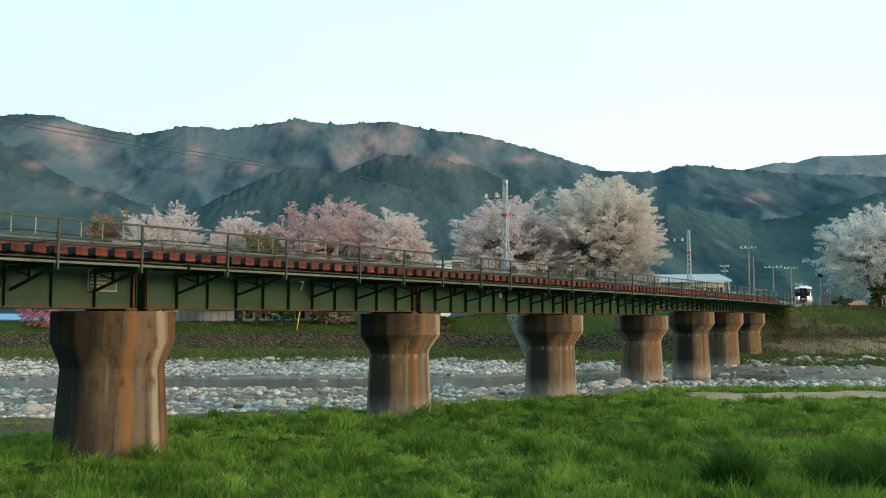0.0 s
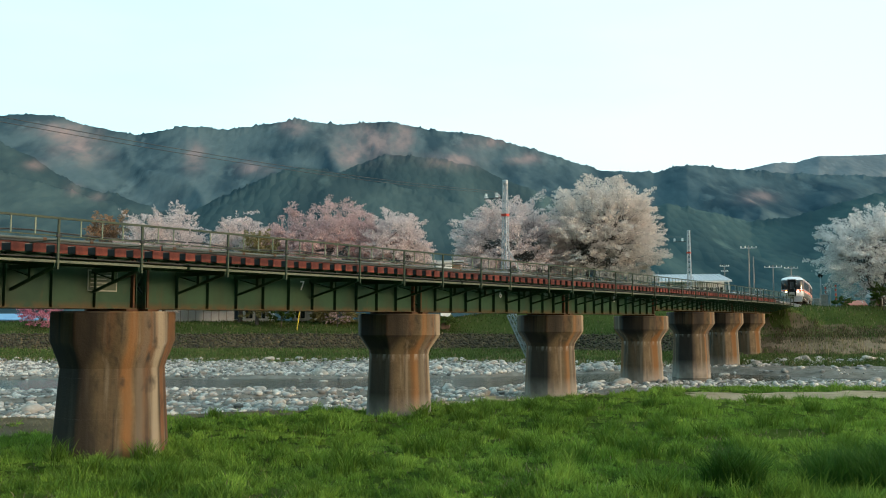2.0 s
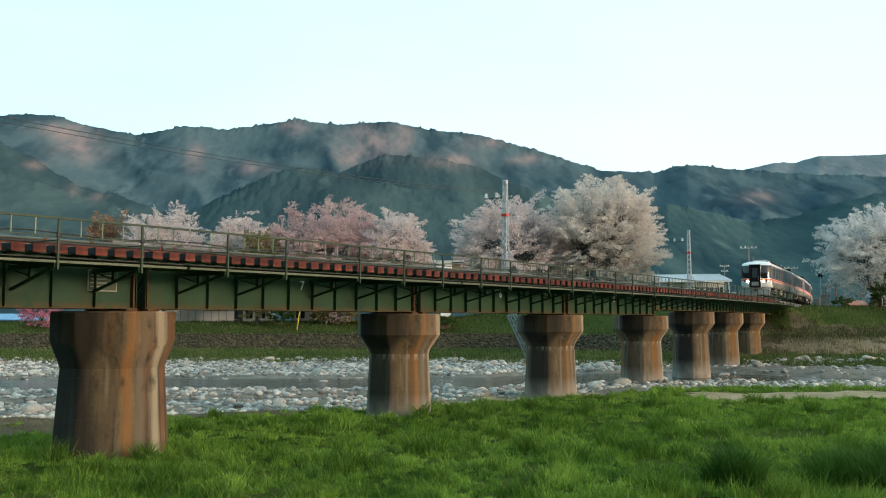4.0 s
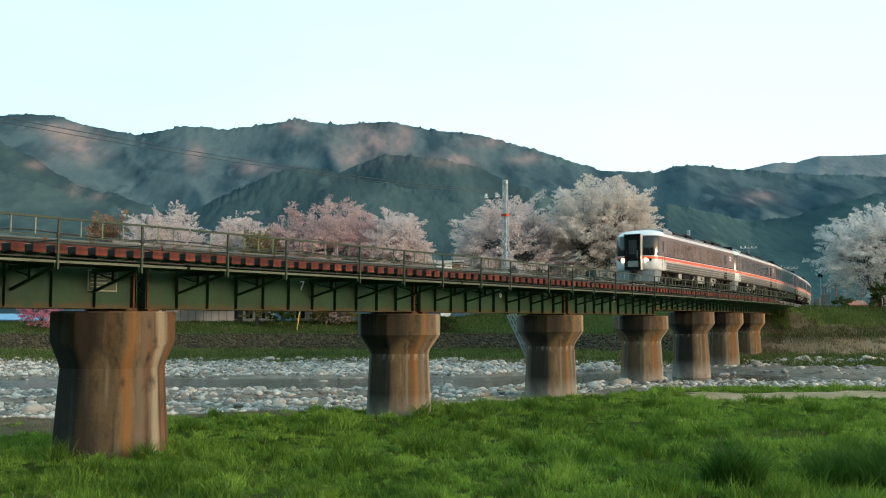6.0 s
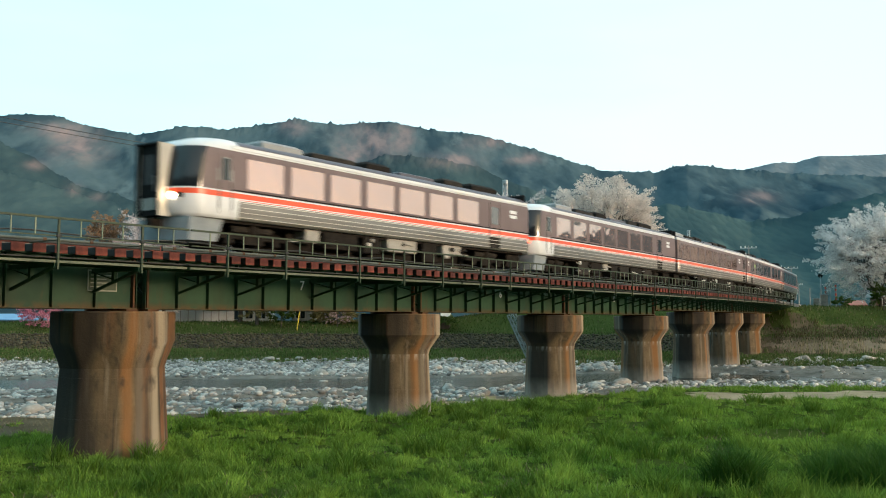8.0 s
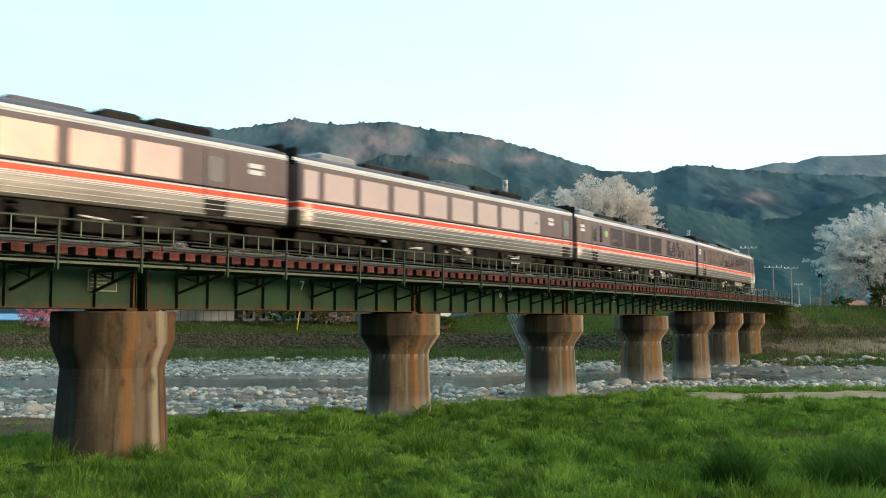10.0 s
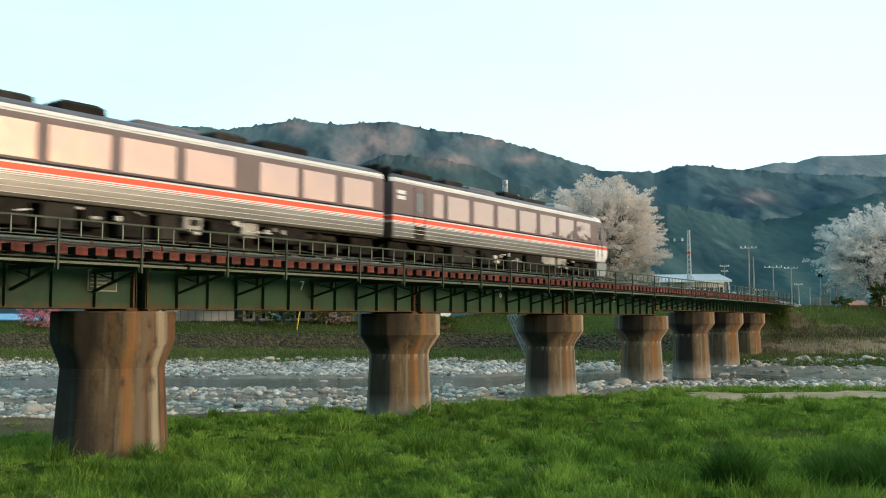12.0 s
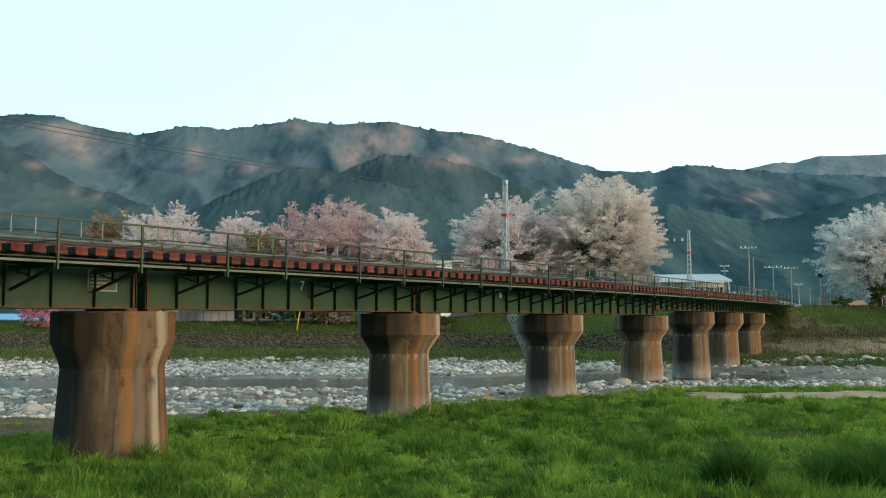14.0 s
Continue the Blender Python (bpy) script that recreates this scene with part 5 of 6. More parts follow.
signal(place(408, 112), 112, 5.6, 3.9)
signal(place(418, 108), 108, 5.6, 2.5)
signal(place(424, 106), 106, 5.6, 2.4, True)
signal(place(413, 110), 110, 5.6, 2.0, True)


def cabinet(x, y, z, w, h):
    t = thing("trackside_cabinet", "pale grey trackside equipment cabinet on the bank", "cabinet", "trackside cabinets", pose(x, y, z, 0, 0, -20))
    bm = bmesh.new()
    box(bm, -w / 2, w / 2, -0.3, 0.3, 0, h, bevel=0.03)
    part("case", bm, M_UNDER_LIGHT, t)
    bm = bmesh.new()
    box(bm, -w / 2 - 0.05, w / 2 + 0.05, -0.36, 0.36, h, h + 0.06)
    part("roof", bm, M_MAST, t)


cabinet(place(411.5, 107), 107, 5.55, 0.8, 1.5)
cabinet(place(403, 115), 115, 5.6, 0.7, 1.2)


# ---- buildings on the far bank ----
M_WALL = mat("pale_wall", (0.45, 0.45, 0.44), (0.6, 0.6, 0.58), 0.85, 0.8)
M_HOUSE_WHITE = mat("white_wall", (0.68, 0.67, 0.64), (0.8, 0.79, 0.77), 0.8, 0.8)
M_ROOF_PALE = mat("pale_metal_roof", (0.46, 0.48, 0.5), (0.6, 0.62, 0.63), 0.6, 0.6, metal=0.0)
M_ROOF_BLUE = mat("blue_metal_roof", (0.1, 0.25, 0.45), (0.16, 0.34, 0.55), 0.45, 0.6)
M_ROOF_DARK = mat("dark_tile_roof", (0.05, 0.05, 0.055), (0.11, 0.11, 0.115), 0.6, 1.0)
M_ROOF_RED = mat("red_tile_roof", (0.22, 0.08, 0.055), (0.33, 0.13, 0.09), 0.7, 1.0)
M_BROWN_WOOD = mat("brown_boards", (0.12, 0.08, 0.055), (0.22, 0.15, 0.11), 0.85, 1.2)


def house(name, label, x, y, z, w, d, h, roof, wall, roof_mat, turn=0, windows=3, hip=0.0, eave=0.4, flat=False):
    t = thing(name, label, "building", "", pose(x, y, z, 0, 0, turn))
    bm = bmesh.new()
    box(bm, -w / 2, w / 2, -d / 2, d / 2, -1.0, h)
    part("wall", bm, wall, t)
    bm = bmesh.new()
    e = eave
    low = [(-w / 2 - e, -d / 2 - e, h), (w / 2 + e, -d / 2 - e, h), (w / 2 + e, d / 2 + e, h), (-w / 2 - e, d / 2 + e, h)]
    rim = [(a, b, c + 0.12) for a, b, c in low]
    if flat:
        rings = [low, [(a, b, c + (roof if b > 0 else 0)) for a, b, c in rim]]
    else:
        ridge = [(-w / 2 - e + hip, -0.02, h + roof), (w / 2 + e - hip, -0.02, h + roof), (w / 2 + e - hip, 0.02, h + roof), (-w / 2 - e + hip, 0.02, h + roof)]
        rings = [low, rim, ridge]
    loft(bm, rings)
    part("roof", bm, roof_mat, t)
    for k in range(windows):
        wx = -w / 2 + w * (k + 0.5) / windows
        ww = min(1.5, w / windows * 0.55)
        bm = bmesh.new()
        box(bm, wx - ww / 2, wx + ww / 2, -d / 2 - 0.06, -d / 2 - 0.01, h * 0.35, h * 0.8)
        win = part("window", bm, M_SHIELD, t)
        bm = bmesh.new()
        for a, b, c, f in ((wx - ww / 2 - 0.08, wx + ww / 2 + 0.08, h * 0.8, h * 0.8 + 0.08), (wx - ww / 2 - 0.08, wx + ww / 2 + 0.08, h * 0.35 - 0.08, h * 0.35), (wx - 0.03, wx + 0.03, h * 0.35, h * 0.8), (wx - ww / 2 - 0.08, wx - ww / 2, h * 0.35, h * 0.8), (wx + ww / 2, wx + ww / 2 + 0.08, h * 0.35, h * 0.8)):
            box(bm, a, b, -d / 2 - 0.09, -d / 2 - 0.02, c, f)
        part("window_frame", bm, M_HOUSE_WHITE, win)
    return t




def station():
    t = thing("station_house", "long low station building with a ribbed pale metal roof", "building", "", pose(place(272, 140), 140, 5.2, 0, 0, -14))
    part("wall", box(bmesh.new(), -4.2, 4.2, -1.2, 3.0, -1.0, 4.7), M_HOUSE_WHITE, t)
    bm = bmesh.new()
    loft(bm, [[(-5.9, -3.3, 4.62), (5.2, -3.3, 4.62), (5.2, -3.3, 4.78), (-5.9, -3.3, 4.78)], [(-6.6, 0.6, 5.72), (3.6, 0.6, 5.72), (3.6, 0.6, 5.88), (-6.6, 0.6, 5.88)], [(-5.9, 3.8, 4.62), (5.2, 3.8, 4.62), (5.2, 3.8, 4.78), (-5.9, 3.8, 4.78)]])
    roof = part("roof", bm, M_ROOF_BLUISH, t)
    for k in range(18):
        x0, x1 = -5.8 + 0.64 * k, -6.5 + 0.59 * k
        part("roof_rib", bar(bmesh.new(), (x0, -3.28, 4.81), (x1, 0.6, 5.91), 0.07, 0.06), M_ROOF_PALE, roof)
    part("gutter", box(bmesh.new(), -5.9, 5.2, -3.4, -3.31, 4.56, 4.72), M_HOUSE_WHITE, t)
    for k in range(7):
        part("post", box(bmesh.new(), -5.2 + 1.65 * k, -5.06 + 1.65 * k, -3.1, -2.95, -0.6, 4.6), M_HOUSE_WHITE, t)
    for k in range(6):
        wx = -3.5 + 1.4 * k
        win = part("window", box(bmesh.new(), wx - 0.52, wx + 0.52, -1.26, -1.21, 2.4, 3.8), M_SHIELD, t)
        part("mullion", box(bmesh.new(), wx - 0.04, wx + 0.04, -1.3, -1.262, 2.4, 3.8), M_HOUSE_WHITE, win)
        part("transom", box(bmesh.new(), wx - 0.52, wx + 0.52, -1.3, -1.262, 3.05, 3.13), M_HOUSE_WHITE, win)
    bm = bmesh.new()
    loft(bm, [[(-9.5, -3.0, 2.6), (-4.9, -3.0, 2.6), (-4.9, -3.0, 2.75), (-9.5, -3.0, 2.75)], [(-10.0, 1.0, 4.1), (-5.2, 1.0, 4.1), (-5.2, 1.0, 4.25), (-10.0, 1.0, 4.25)]])
    part("annex_roof", bm, M_ROOF_BLUISH, t, "pale blue annex roof")
    part("annex_wall", box(bmesh.new(), -9.2, -5.0, -1.5, 0.9, -1.0, 2.9), M_WALL, t)


M_ROOF_BLUISH = mat("blue_grey_metal_roof", (0.30, 0.34, 0.38), (0.40, 0.44, 0.48), 0.5, 0.8)
station()
house("shed", "small white shed beside the station", place(306, 134), 134, 5.4, 1.8, 2.0, 2.3, 0.4, M_HOUSE_WHITE, M_ROOF_PALE, -14, 1)


def levee_house():
    """A narrow white house with a jutting upper room."""
    px = place(3, 113)
    t = house("house", "narrow white house with a jutting upper room on the levee", px, 113.0, 5.52, 1.1, 2.4, 3.55, 0.2, M_HOUSE_WHITE, M_HOUSE_WHITE, -4, 1, eave=0.05)
    part("foundation", box(bmesh.new(), -0.5, 0.5, -1.15, 1.15, -2.9, -1.0), M_BROWN_WOOD, t)
    part("upper_room", box(bmesh.new(), -0.9, 0.75, -1.25, 1.25, 3.78, 5.65), M_HOUSE_WHITE, t)
    part("porch_wall", box(bmesh.new(), 0.76, 1.75, -0.2, 1.2, 3.78, 5.5), M_BROWN_WOOD, t)
    part("sill", box(bmesh.new(), 0.76, 1.8, -1.25, -0.21, 3.78, 4.25), M_HOUSE_WHITE, t)
    part("eaves", box(bmesh.new(), -0.95, 2.2, -1.4, 1.4, 5.66, 5.8), M_ROOF_PALE, t, "pale flat eaves")
    bm = bmesh.new()
    loft(bm, [[(-1.6, -1.2, 3.85), (-0.91, -1.2, 3.85), (-0.91, 1.2, 3.85), (-1.6, 1.2, 3.85)], [(-0.99, -1.2, 5.45), (-0.91, -1.2, 5.45), (-0.91, 1.2, 5.45), (-0.99, 1.2, 5.45)]])
    part("lean_to", bm, M_WALL, t, "grey sloping lean-to")


levee_house()
house("house", "house with a blue metal roof below the levee", place(-472, 124), 124, 2.0, 11.0, 6.0, 2.1, 0.9, M_WALL, M_ROOF_BLUE, 0, 3)
house("house", "low house with dark tiled roof behind the levee", place(-225, 130), 130, 3.0, 5.0, 6.0, 3.6, 2.0, M_BROWN_WOOD, M_ROOF_DARK, 0, 2)
house("house", "pale house with wide windows behind the levee", place(-198, 126), 126, 3.0, 3.4, 5.0, 3.9, 1.6, M_HOUSE_WHITE, M_ROOF_DARK, 0, 2)
house("house", "pale house beside a shrub behind the levee", place(-142, 128), 128, 3.0, 4.4, 5.0, 4.0, 1.8, M_WALL, M_ROOF_DARK, 0, 2)
house("house", "low white house seen under the bridge", place(-290, 150), 150, 3.0, 12, 6.0, 3.0, 1.4, M_WALL, M_ROOF_DARK, 0, 4)
house("shed", "small shed with a grey roof below the cherry tree", place(478, 112), 112, 5.4, 3.0, 2.5, 1.5, 0.7, M_BROWN_WOOD, M_ROOF_PALE, -10, 1)
house("house", "red-roofed house beyond the bank", place(444, 135), 135, 4.6, 1.8, 3.0, 1.6, 0.8, M_BROWN_WOOD, M_ROOF_RED, -10, 2)


def block_wall():
    t = thing("block_wall", "grey panel wall along the levee path", "wall", "", pose(place(-262, 121), 121, 3.7))
    for k in range(9):
        bm = bmesh.new()
        box(bm, -4.5 + k * 1.0 + 0.02, -3.5 + k * 1.0 - 0.02, -0.06, 0.06, -0.6, 1.7, bevel=0.015)
        part("panel", bm, M_WALL, t)
        bm = bmesh.new()
        box(bm, -4.56 + k * 1.0, -4.44 + k * 1.0, -0.1, -0.062, -0.6, 1.75)
        part("post", bm, M_UNDER_LIGHT, t)


block_wall()


def marker_pole():
    bm = bmesh.new()
    tube(bm, (-0.15, 0, -0.2), (0.3, 0, 3.4), 0.06, sides=8)
    m = mat("yellow_paint", (0.6, 0.42, 0.03), (0.72, 0.5, 0.05), 0.5, 2.0)
    ob = new("guy_wire_guard", finish(bm, "guy_wire_guard", m))
    ob.location = (place(-156, 111.5), 111.5, float(ground_z(place(-156, 111.5), 111.5)))
    tagged(ob, "yellow slanted guy wire guard on the levee", "guy guard")


marker_pole()


def abutment():
    t = thing("abutment", "concrete bridge abutment in the bank", "abutment", "", pose(track(83.6).x, track(83.6).y, 0, 0, 0, 90 - math.degrees(heading(83.6))))
    bm = bmesh.new()
    box(bm, -0.3, 1.4, -1.7, 1.7, 0.5, 4.6, bevel=0.05)
    part("seat", bm, M_CONCRETE, t)
    bm = bmesh.new()
    box(bm, 0.2, 1.4, -1.7, 1.7, 4.6, 5.9, bevel=0.05)
    part("back_wall", bm, M_CONCRETE, t)


abutment()


def approach_track(name, s0, s1):
    """Rails and sleepers on the bank."""
    t = thing(name, "ballasted railway track with steel rails", "railway track", "", Matrix())
    sl = bmesh.new()
    box(sl, -0.12, 0.12, -1.1, 1.1, -0.08, 0.1)
    me = finish(sl, "sleeper", M_DARK)
    ss = np.arange(s0, s1, 0.9)
    for s in ss:
        p = track(float(s), 0, RAIL_Z - 0.26)
        ob = part("sleeper", me, None, t)
        ob.matrix_local = pose(p.x, p.y, p.z, 0, 0, 90 - math.degrees(heading(float(s))))
    for off in (-0.535, 0.535):
        bm = bmesh.new()
        pts = [track(float(s), off, RAIL_Z - 0.08) for s in np.arange(s0, s1 + 1, 3.0)]
        for a, b in zip(pts, pts[1:]):
            bar(bm, a, b, 0.065, 0.16)
        part("rail", bm, M_RAIL, t)
    bm = bmesh.new()
    rings = []
    for s in np.arange(s0, s1 + 1, 4.0):
        rings.append([track(float(s), o, z) for o, z in ((-2.4, 5.5), (2.4, 5.5), (1.4, RAIL_Z - 0.2), (-1.4, RAIL_Z - 0.2))])
    loft(bm, rings)
    part("ballast", bm, M_BALLAST, t, "brown ballast bed")


approach_track("railway_track", 84.5, 300)
approach_track("railway_track", -138, -40.5)


def bank_fence():
    """A wire-mesh fence beside the line past the bridge."""
    t = thing("fence", "grey mesh fence beside the track past the bridge", "fence", "", Matrix())
    for k in range(16):
        s = 86 + 2.0 * k
        a, b = track(s, -3.4, RAIL_Z - 0.6), track(s + 2.0, -3.4, RAIL_Z - 0.6)
        bm = bmesh.new()
        tube(bm, a, a + Vector((0, 0, 1.6)), 0.04, sides=6)
        part("post", bm, M_MAST, t)
        bm = bmesh.new()
        for z in (0.2, 0.55, 0.9, 1.25, 1.55):
            bar(bm, a + Vector((0, 0, z)), b + Vector((0, 0, z)), 0.025, 0.025)
        part("mesh_panel", bm, M_MAST, t)


bank_fence()


# ---- plates and details on the bridge ----
M_PLATE = mat("plate_green", (0.04, 0.06, 0.035), (0.07, 0.095, 0.055), 0.6, 3.0)
M_PLATE_WHITE = mat("faded_white_paint", (0.24, 0.26, 0.21), (0.36, 0.37, 0.31), 0.7, 8.0)


def span_plate():
    m, length = track_frame(JOINTS[2], JOINTS[3], GIRDER_BOTTOM)
    t = thing("name_plate", "framed pale green notice plate on the girder", "sign", "", m @ Matrix.Translation((length - 1.68, -0.87, 0.5)))
    bm = bmesh.new()
    box(bm, 0, 0.95, -0.012, 0, 0, 0.62)
    part("plate", bm, M_PLATE, t)
    bm = bmesh.new()
    for a, b, c, d in ((0, 0.95, 0.585, 0.62), (0, 0.95, 0, 0.035), (0, 0.035, 0.035, 0.585), (0.915, 0.95, 0.035, 0.585)):
        box(bm, a, b, -0.02, -0.012, c, d)
    part("border", bm, M_PLATE_WHITE, t)
    for k in range(4):
        bm = bmesh.new()
        box(bm, 0.1, 0.6 + 0.2 * (k % 2), -0.016, -0.012, 0.12 + 0.11 * k, 0.15 + 0.11 * k)
        part("bar", bm, M_PLATE_WHITE, t)


span_plate()


# ---- stones of the river bed ----
def ico(sub):
    bm = bmesh.new()
    bmesh.ops.create_icosphere(bm, subdivisions=sub, radius=1)
    v = np.array([p.co[:] for p in bm.verts])
    f = np.array([[p.index for p in q.verts] for q in bm.faces])
    bm.free()
    return v, f


def stone_shapes(count, sub, seed):
    rng = np.random.RandomState(seed)
    v, f = ico(sub)
    out = []
    for _ in range(count):
        w = v.copy()
        for _ in range(5):
            n = rng.normal(size=3)
            n /= np.linalg.norm(n)
            d = w @ n
            cut = rng.uniform(0.55, 0.9)
            w = w - np.outer(np.maximum(d - cut, 0) * 0.85, n)
        w *= 1 + 0.10 * rng.normal(size=(len(w), 1))
        w *= np.array([rng.uniform(0.9, 1.3), rng.uniform(0.75, 1.0), rng.uniform(0.5, 0.75)])
        out.append(w)
    return out, f


def scatter(shapes, faces, pts, sizes, seed):
    rng = np.random.RandomState(seed)
    vs, fs, base = [], [], 0
    for p, r in zip(pts, sizes):
        w = shapes[rng.randint(len(shapes))]
        a = rng.uniform(0, math.tau)
        c, s = math.cos(a), math.sin(a)
        rot = np.array([[c, -s, 0], [s, c, 0], [0, 0, 1]])
        vs.append((w * r) @ rot.T + p)
        fs.append(faces + base)
        base += len(w)
    return np.concatenate(vs), np.concatenate(fs)


M_STONE = mat("river_stone", (0.24, 0.215, 0.18), (0.46, 0.425, 0.375), 0.85, 2.5, bump=0.3, random_tint=0.38)
M_STONE_MANY = mat("river_stones", (0.21, 0.20, 0.18), (0.45, 0.43, 0.395), 0.85, 2.5, bump=0.3, random_tint=0.65, island=True)
M_REVET = mat("bank_stone", (0.026, 0.022, 0.010), (0.068, 0.054, 0.028), 0.9, 2.0, random_tint=0.6, island=True)


def in_bed(x, y, rng):
    """Whether a stone lies there: the gravel, thinner in the water."""
    t = y - foot(x)
    ok = (y > shore(x) + 0.3) & (t < -14.5 + 8 * step(14, 36, x) + rng.rand(len(x)) * 2)
    wet = np.abs(y - channel(x) - 0.6) < 6.2
    wet2 = (np.abs(y - side_stream(x)) < 1.7) & (x < -2)
    keep = np.where(wet | wet2, rng.rand(len(x)) < 0.11, True)
    bare = (x > -2) & (x < 12) & (y - shore(x) < 4.5) & (rng.rand(len(x)) < 0.92)
    return ok & keep & ~bare


def build_stones():
    rng = np.random.RandomState(5)
    shapes, f = stone_shapes(14, 2, 1)
    meshes = [raw_mesh("boulder", w, f, M_STONE, False) for w in shapes]
    x, y = rng.uniform(-40, 46, 2600), rng.uniform(33, 92, 2600)
    ok = in_bed(x, y, rng) & (np.abs(x) < y * 0.56)
    x, y = x[ok][:285], y[ok][:285]
    z = ground_z(x, y)
    for a, b, c in zip(x, y, z):
        r = 0.22 + 0.36 * rng.rand() ** 2.5
        ob = new("boulder", meshes[rng.randint(len(meshes))])
        ob.parent = GROUND
        ob.location = (a, b, max(c, -0.45) + r * 0.12)
        ob.rotation_euler = (rng.uniform(-0.2, 0.2), rng.uniform(-0.2, 0.2), rng.uniform(0, 6.28))
        ob.scale = (r, r, r)
    small, f1 = stone_shapes(16, 1, 2)
    n = 52000
    x, y = rng.uniform(-50, 56, n), rng.uniform(31, 96, n)
    ok = in_bed(x, y, rng) & (np.abs(x) < y * 0.56)
    x, y = x[ok][:13000], y[ok][:13000]
    z = ground_z(x, y)
    r = 0.09 + 0.22 * rng.rand(len(x)) ** 2.2
    v, fc = scatter(small, f1, np.stack([x, y, z + r * 0.08], 1), r, 3)
    tagged(new("river_stones", raw_mesh("river_stones", v, fc, M_STONE_MANY)), "pale grey river stones covering the gravel bed", "stones", kind="stuff")
    # rough stones of the revetment
    tiny, f0 = stone_shapes(16, 1, 4)
    px, py, pz, pr = [], [], [], []
    for row in range(12):
        for k in range(320):
            xx = -62 + k * 0.33 + rng.uniform(-0.12, 0.12) + 0.16 * (row % 2)
            if xx > 26:
                continue
            t = 0.1 + row * 0.29 + rng.uniform(-0.06, 0.06)
            px.append(xx), py.append(float(foot(np.array(xx))) + t), pr.append(rng.uniform(0.14, 0.30))
    px, py, pr = np.array(px), np.array(py), np.array(pr)
    pz = ground_z(px, py)
    v, fc = scatter(tiny, f0, np.stack([px, py, pz + pr * 0.05], 1), pr, 6)
    tagged(new("revetment_stones", raw_mesh("revetment_stones", v, fc, M_REVET)), "rough dark stone revetment along the levee foot", "stone revetment", kind="stuff")


build_stones()


# ---- grass ----
def grass_material(name, low, high, scale=0.25):
    m = mat(name, low, high, 0.6, scale, fine=0.3, random_tint=0.35, island=True, spec=0.15, thin=0.35)
    return m


M_BLADE = grass_material("grass_blades", (0.104, 0.210, 0.021), (0.256, 0.390, 0.062))
M_BLADE_MID = grass_material("mid_green_blades", (0.079, 0.158, 0.018), (0.196, 0.302, 0.048))
M_BLADE_DARK = grass_material("dark_grass_blades", (0.050, 0.118, 0.012), (0.122, 0.212, 0.028))
M_BLADE_DEEP = grass_material("deep_green_blades", (0.018, 0.060, 0.008), (0.065, 0.145, 0.02))
M_BLADE_DRY = grass_material("straw_blades", (0.22, 0.18, 0.09), (0.38, 0.32, 0.18))
M_BLADE_BROWN = grass_material("brown_blades", (0.16, 0.125, 0.075), (0.30, 0.235, 0.15))
M_BLADE_FAR = grass_material("bank_grass_blades", (0.048, 0.088, 0.020), (0.112, 0.158, 0.046))
M_BLADE_LEVEE = grass_material("levee_grass_blades", (0.030, 0.058, 0.013), (0.068, 0.102, 0.028))
M_BRUSH = grass_material("bank_brush_stems", (0.045, 0.042, 0.020), (0.12, 0.10, 0.05))


def blades(x, y, height, width, seed, lean=0.5):
    """Bent, tapering blades, four triangles each pair of quads."""
    rng = np.random.RandomState(seed)
    n = len(x)
    z = ground_z(x, y) - 0.03
    a = rng.uniform(0, math.tau, n)
    h = height * rng.uniform(0.55, 1.25, n)
    w = width * rng.uniform(0.7, 1.3, n)
    ld = lean * rng.uniform(0.2, 1.0, n) * h
    la = rng.uniform(0, math.tau, n)
    cx, sx = np.cos(a) * w / 2, np.sin(a) * w / 2
    p0 = np.stack([x, y, z], 1)
    side = np.stack([cx, sx, 0 * cx], 1)
    bend = np.stack([np.cos(la) * ld, np.sin(la) * ld, 0 * ld], 1)
    up = np.stack([0 * h, 0 * h, h], 1)
    m = p0 + up * 0.55 + bend * 0.3
    tip = p0 + up + bend
    verts = np.stack([p0 - side, p0 + side, m - side * 0.8, m + side * 0.8, tip - side * 0.12, tip + side * 0.12], 1).reshape(-1, 3)
    i = np.arange(n) * 6
    faces = np.concatenate([np.stack([i, i + 1, i + 3, i + 2], 1), np.stack([i + 2, i + 3, i + 5, i + 4], 1)])
    return verts, faces


def in_view(n, y0, y1, rng, spread=0.52):
    y = y0 + (y1 - y0) * rng.rand(n) ** 1.5
    return y * rng.uniform(-spread, spread, n), y


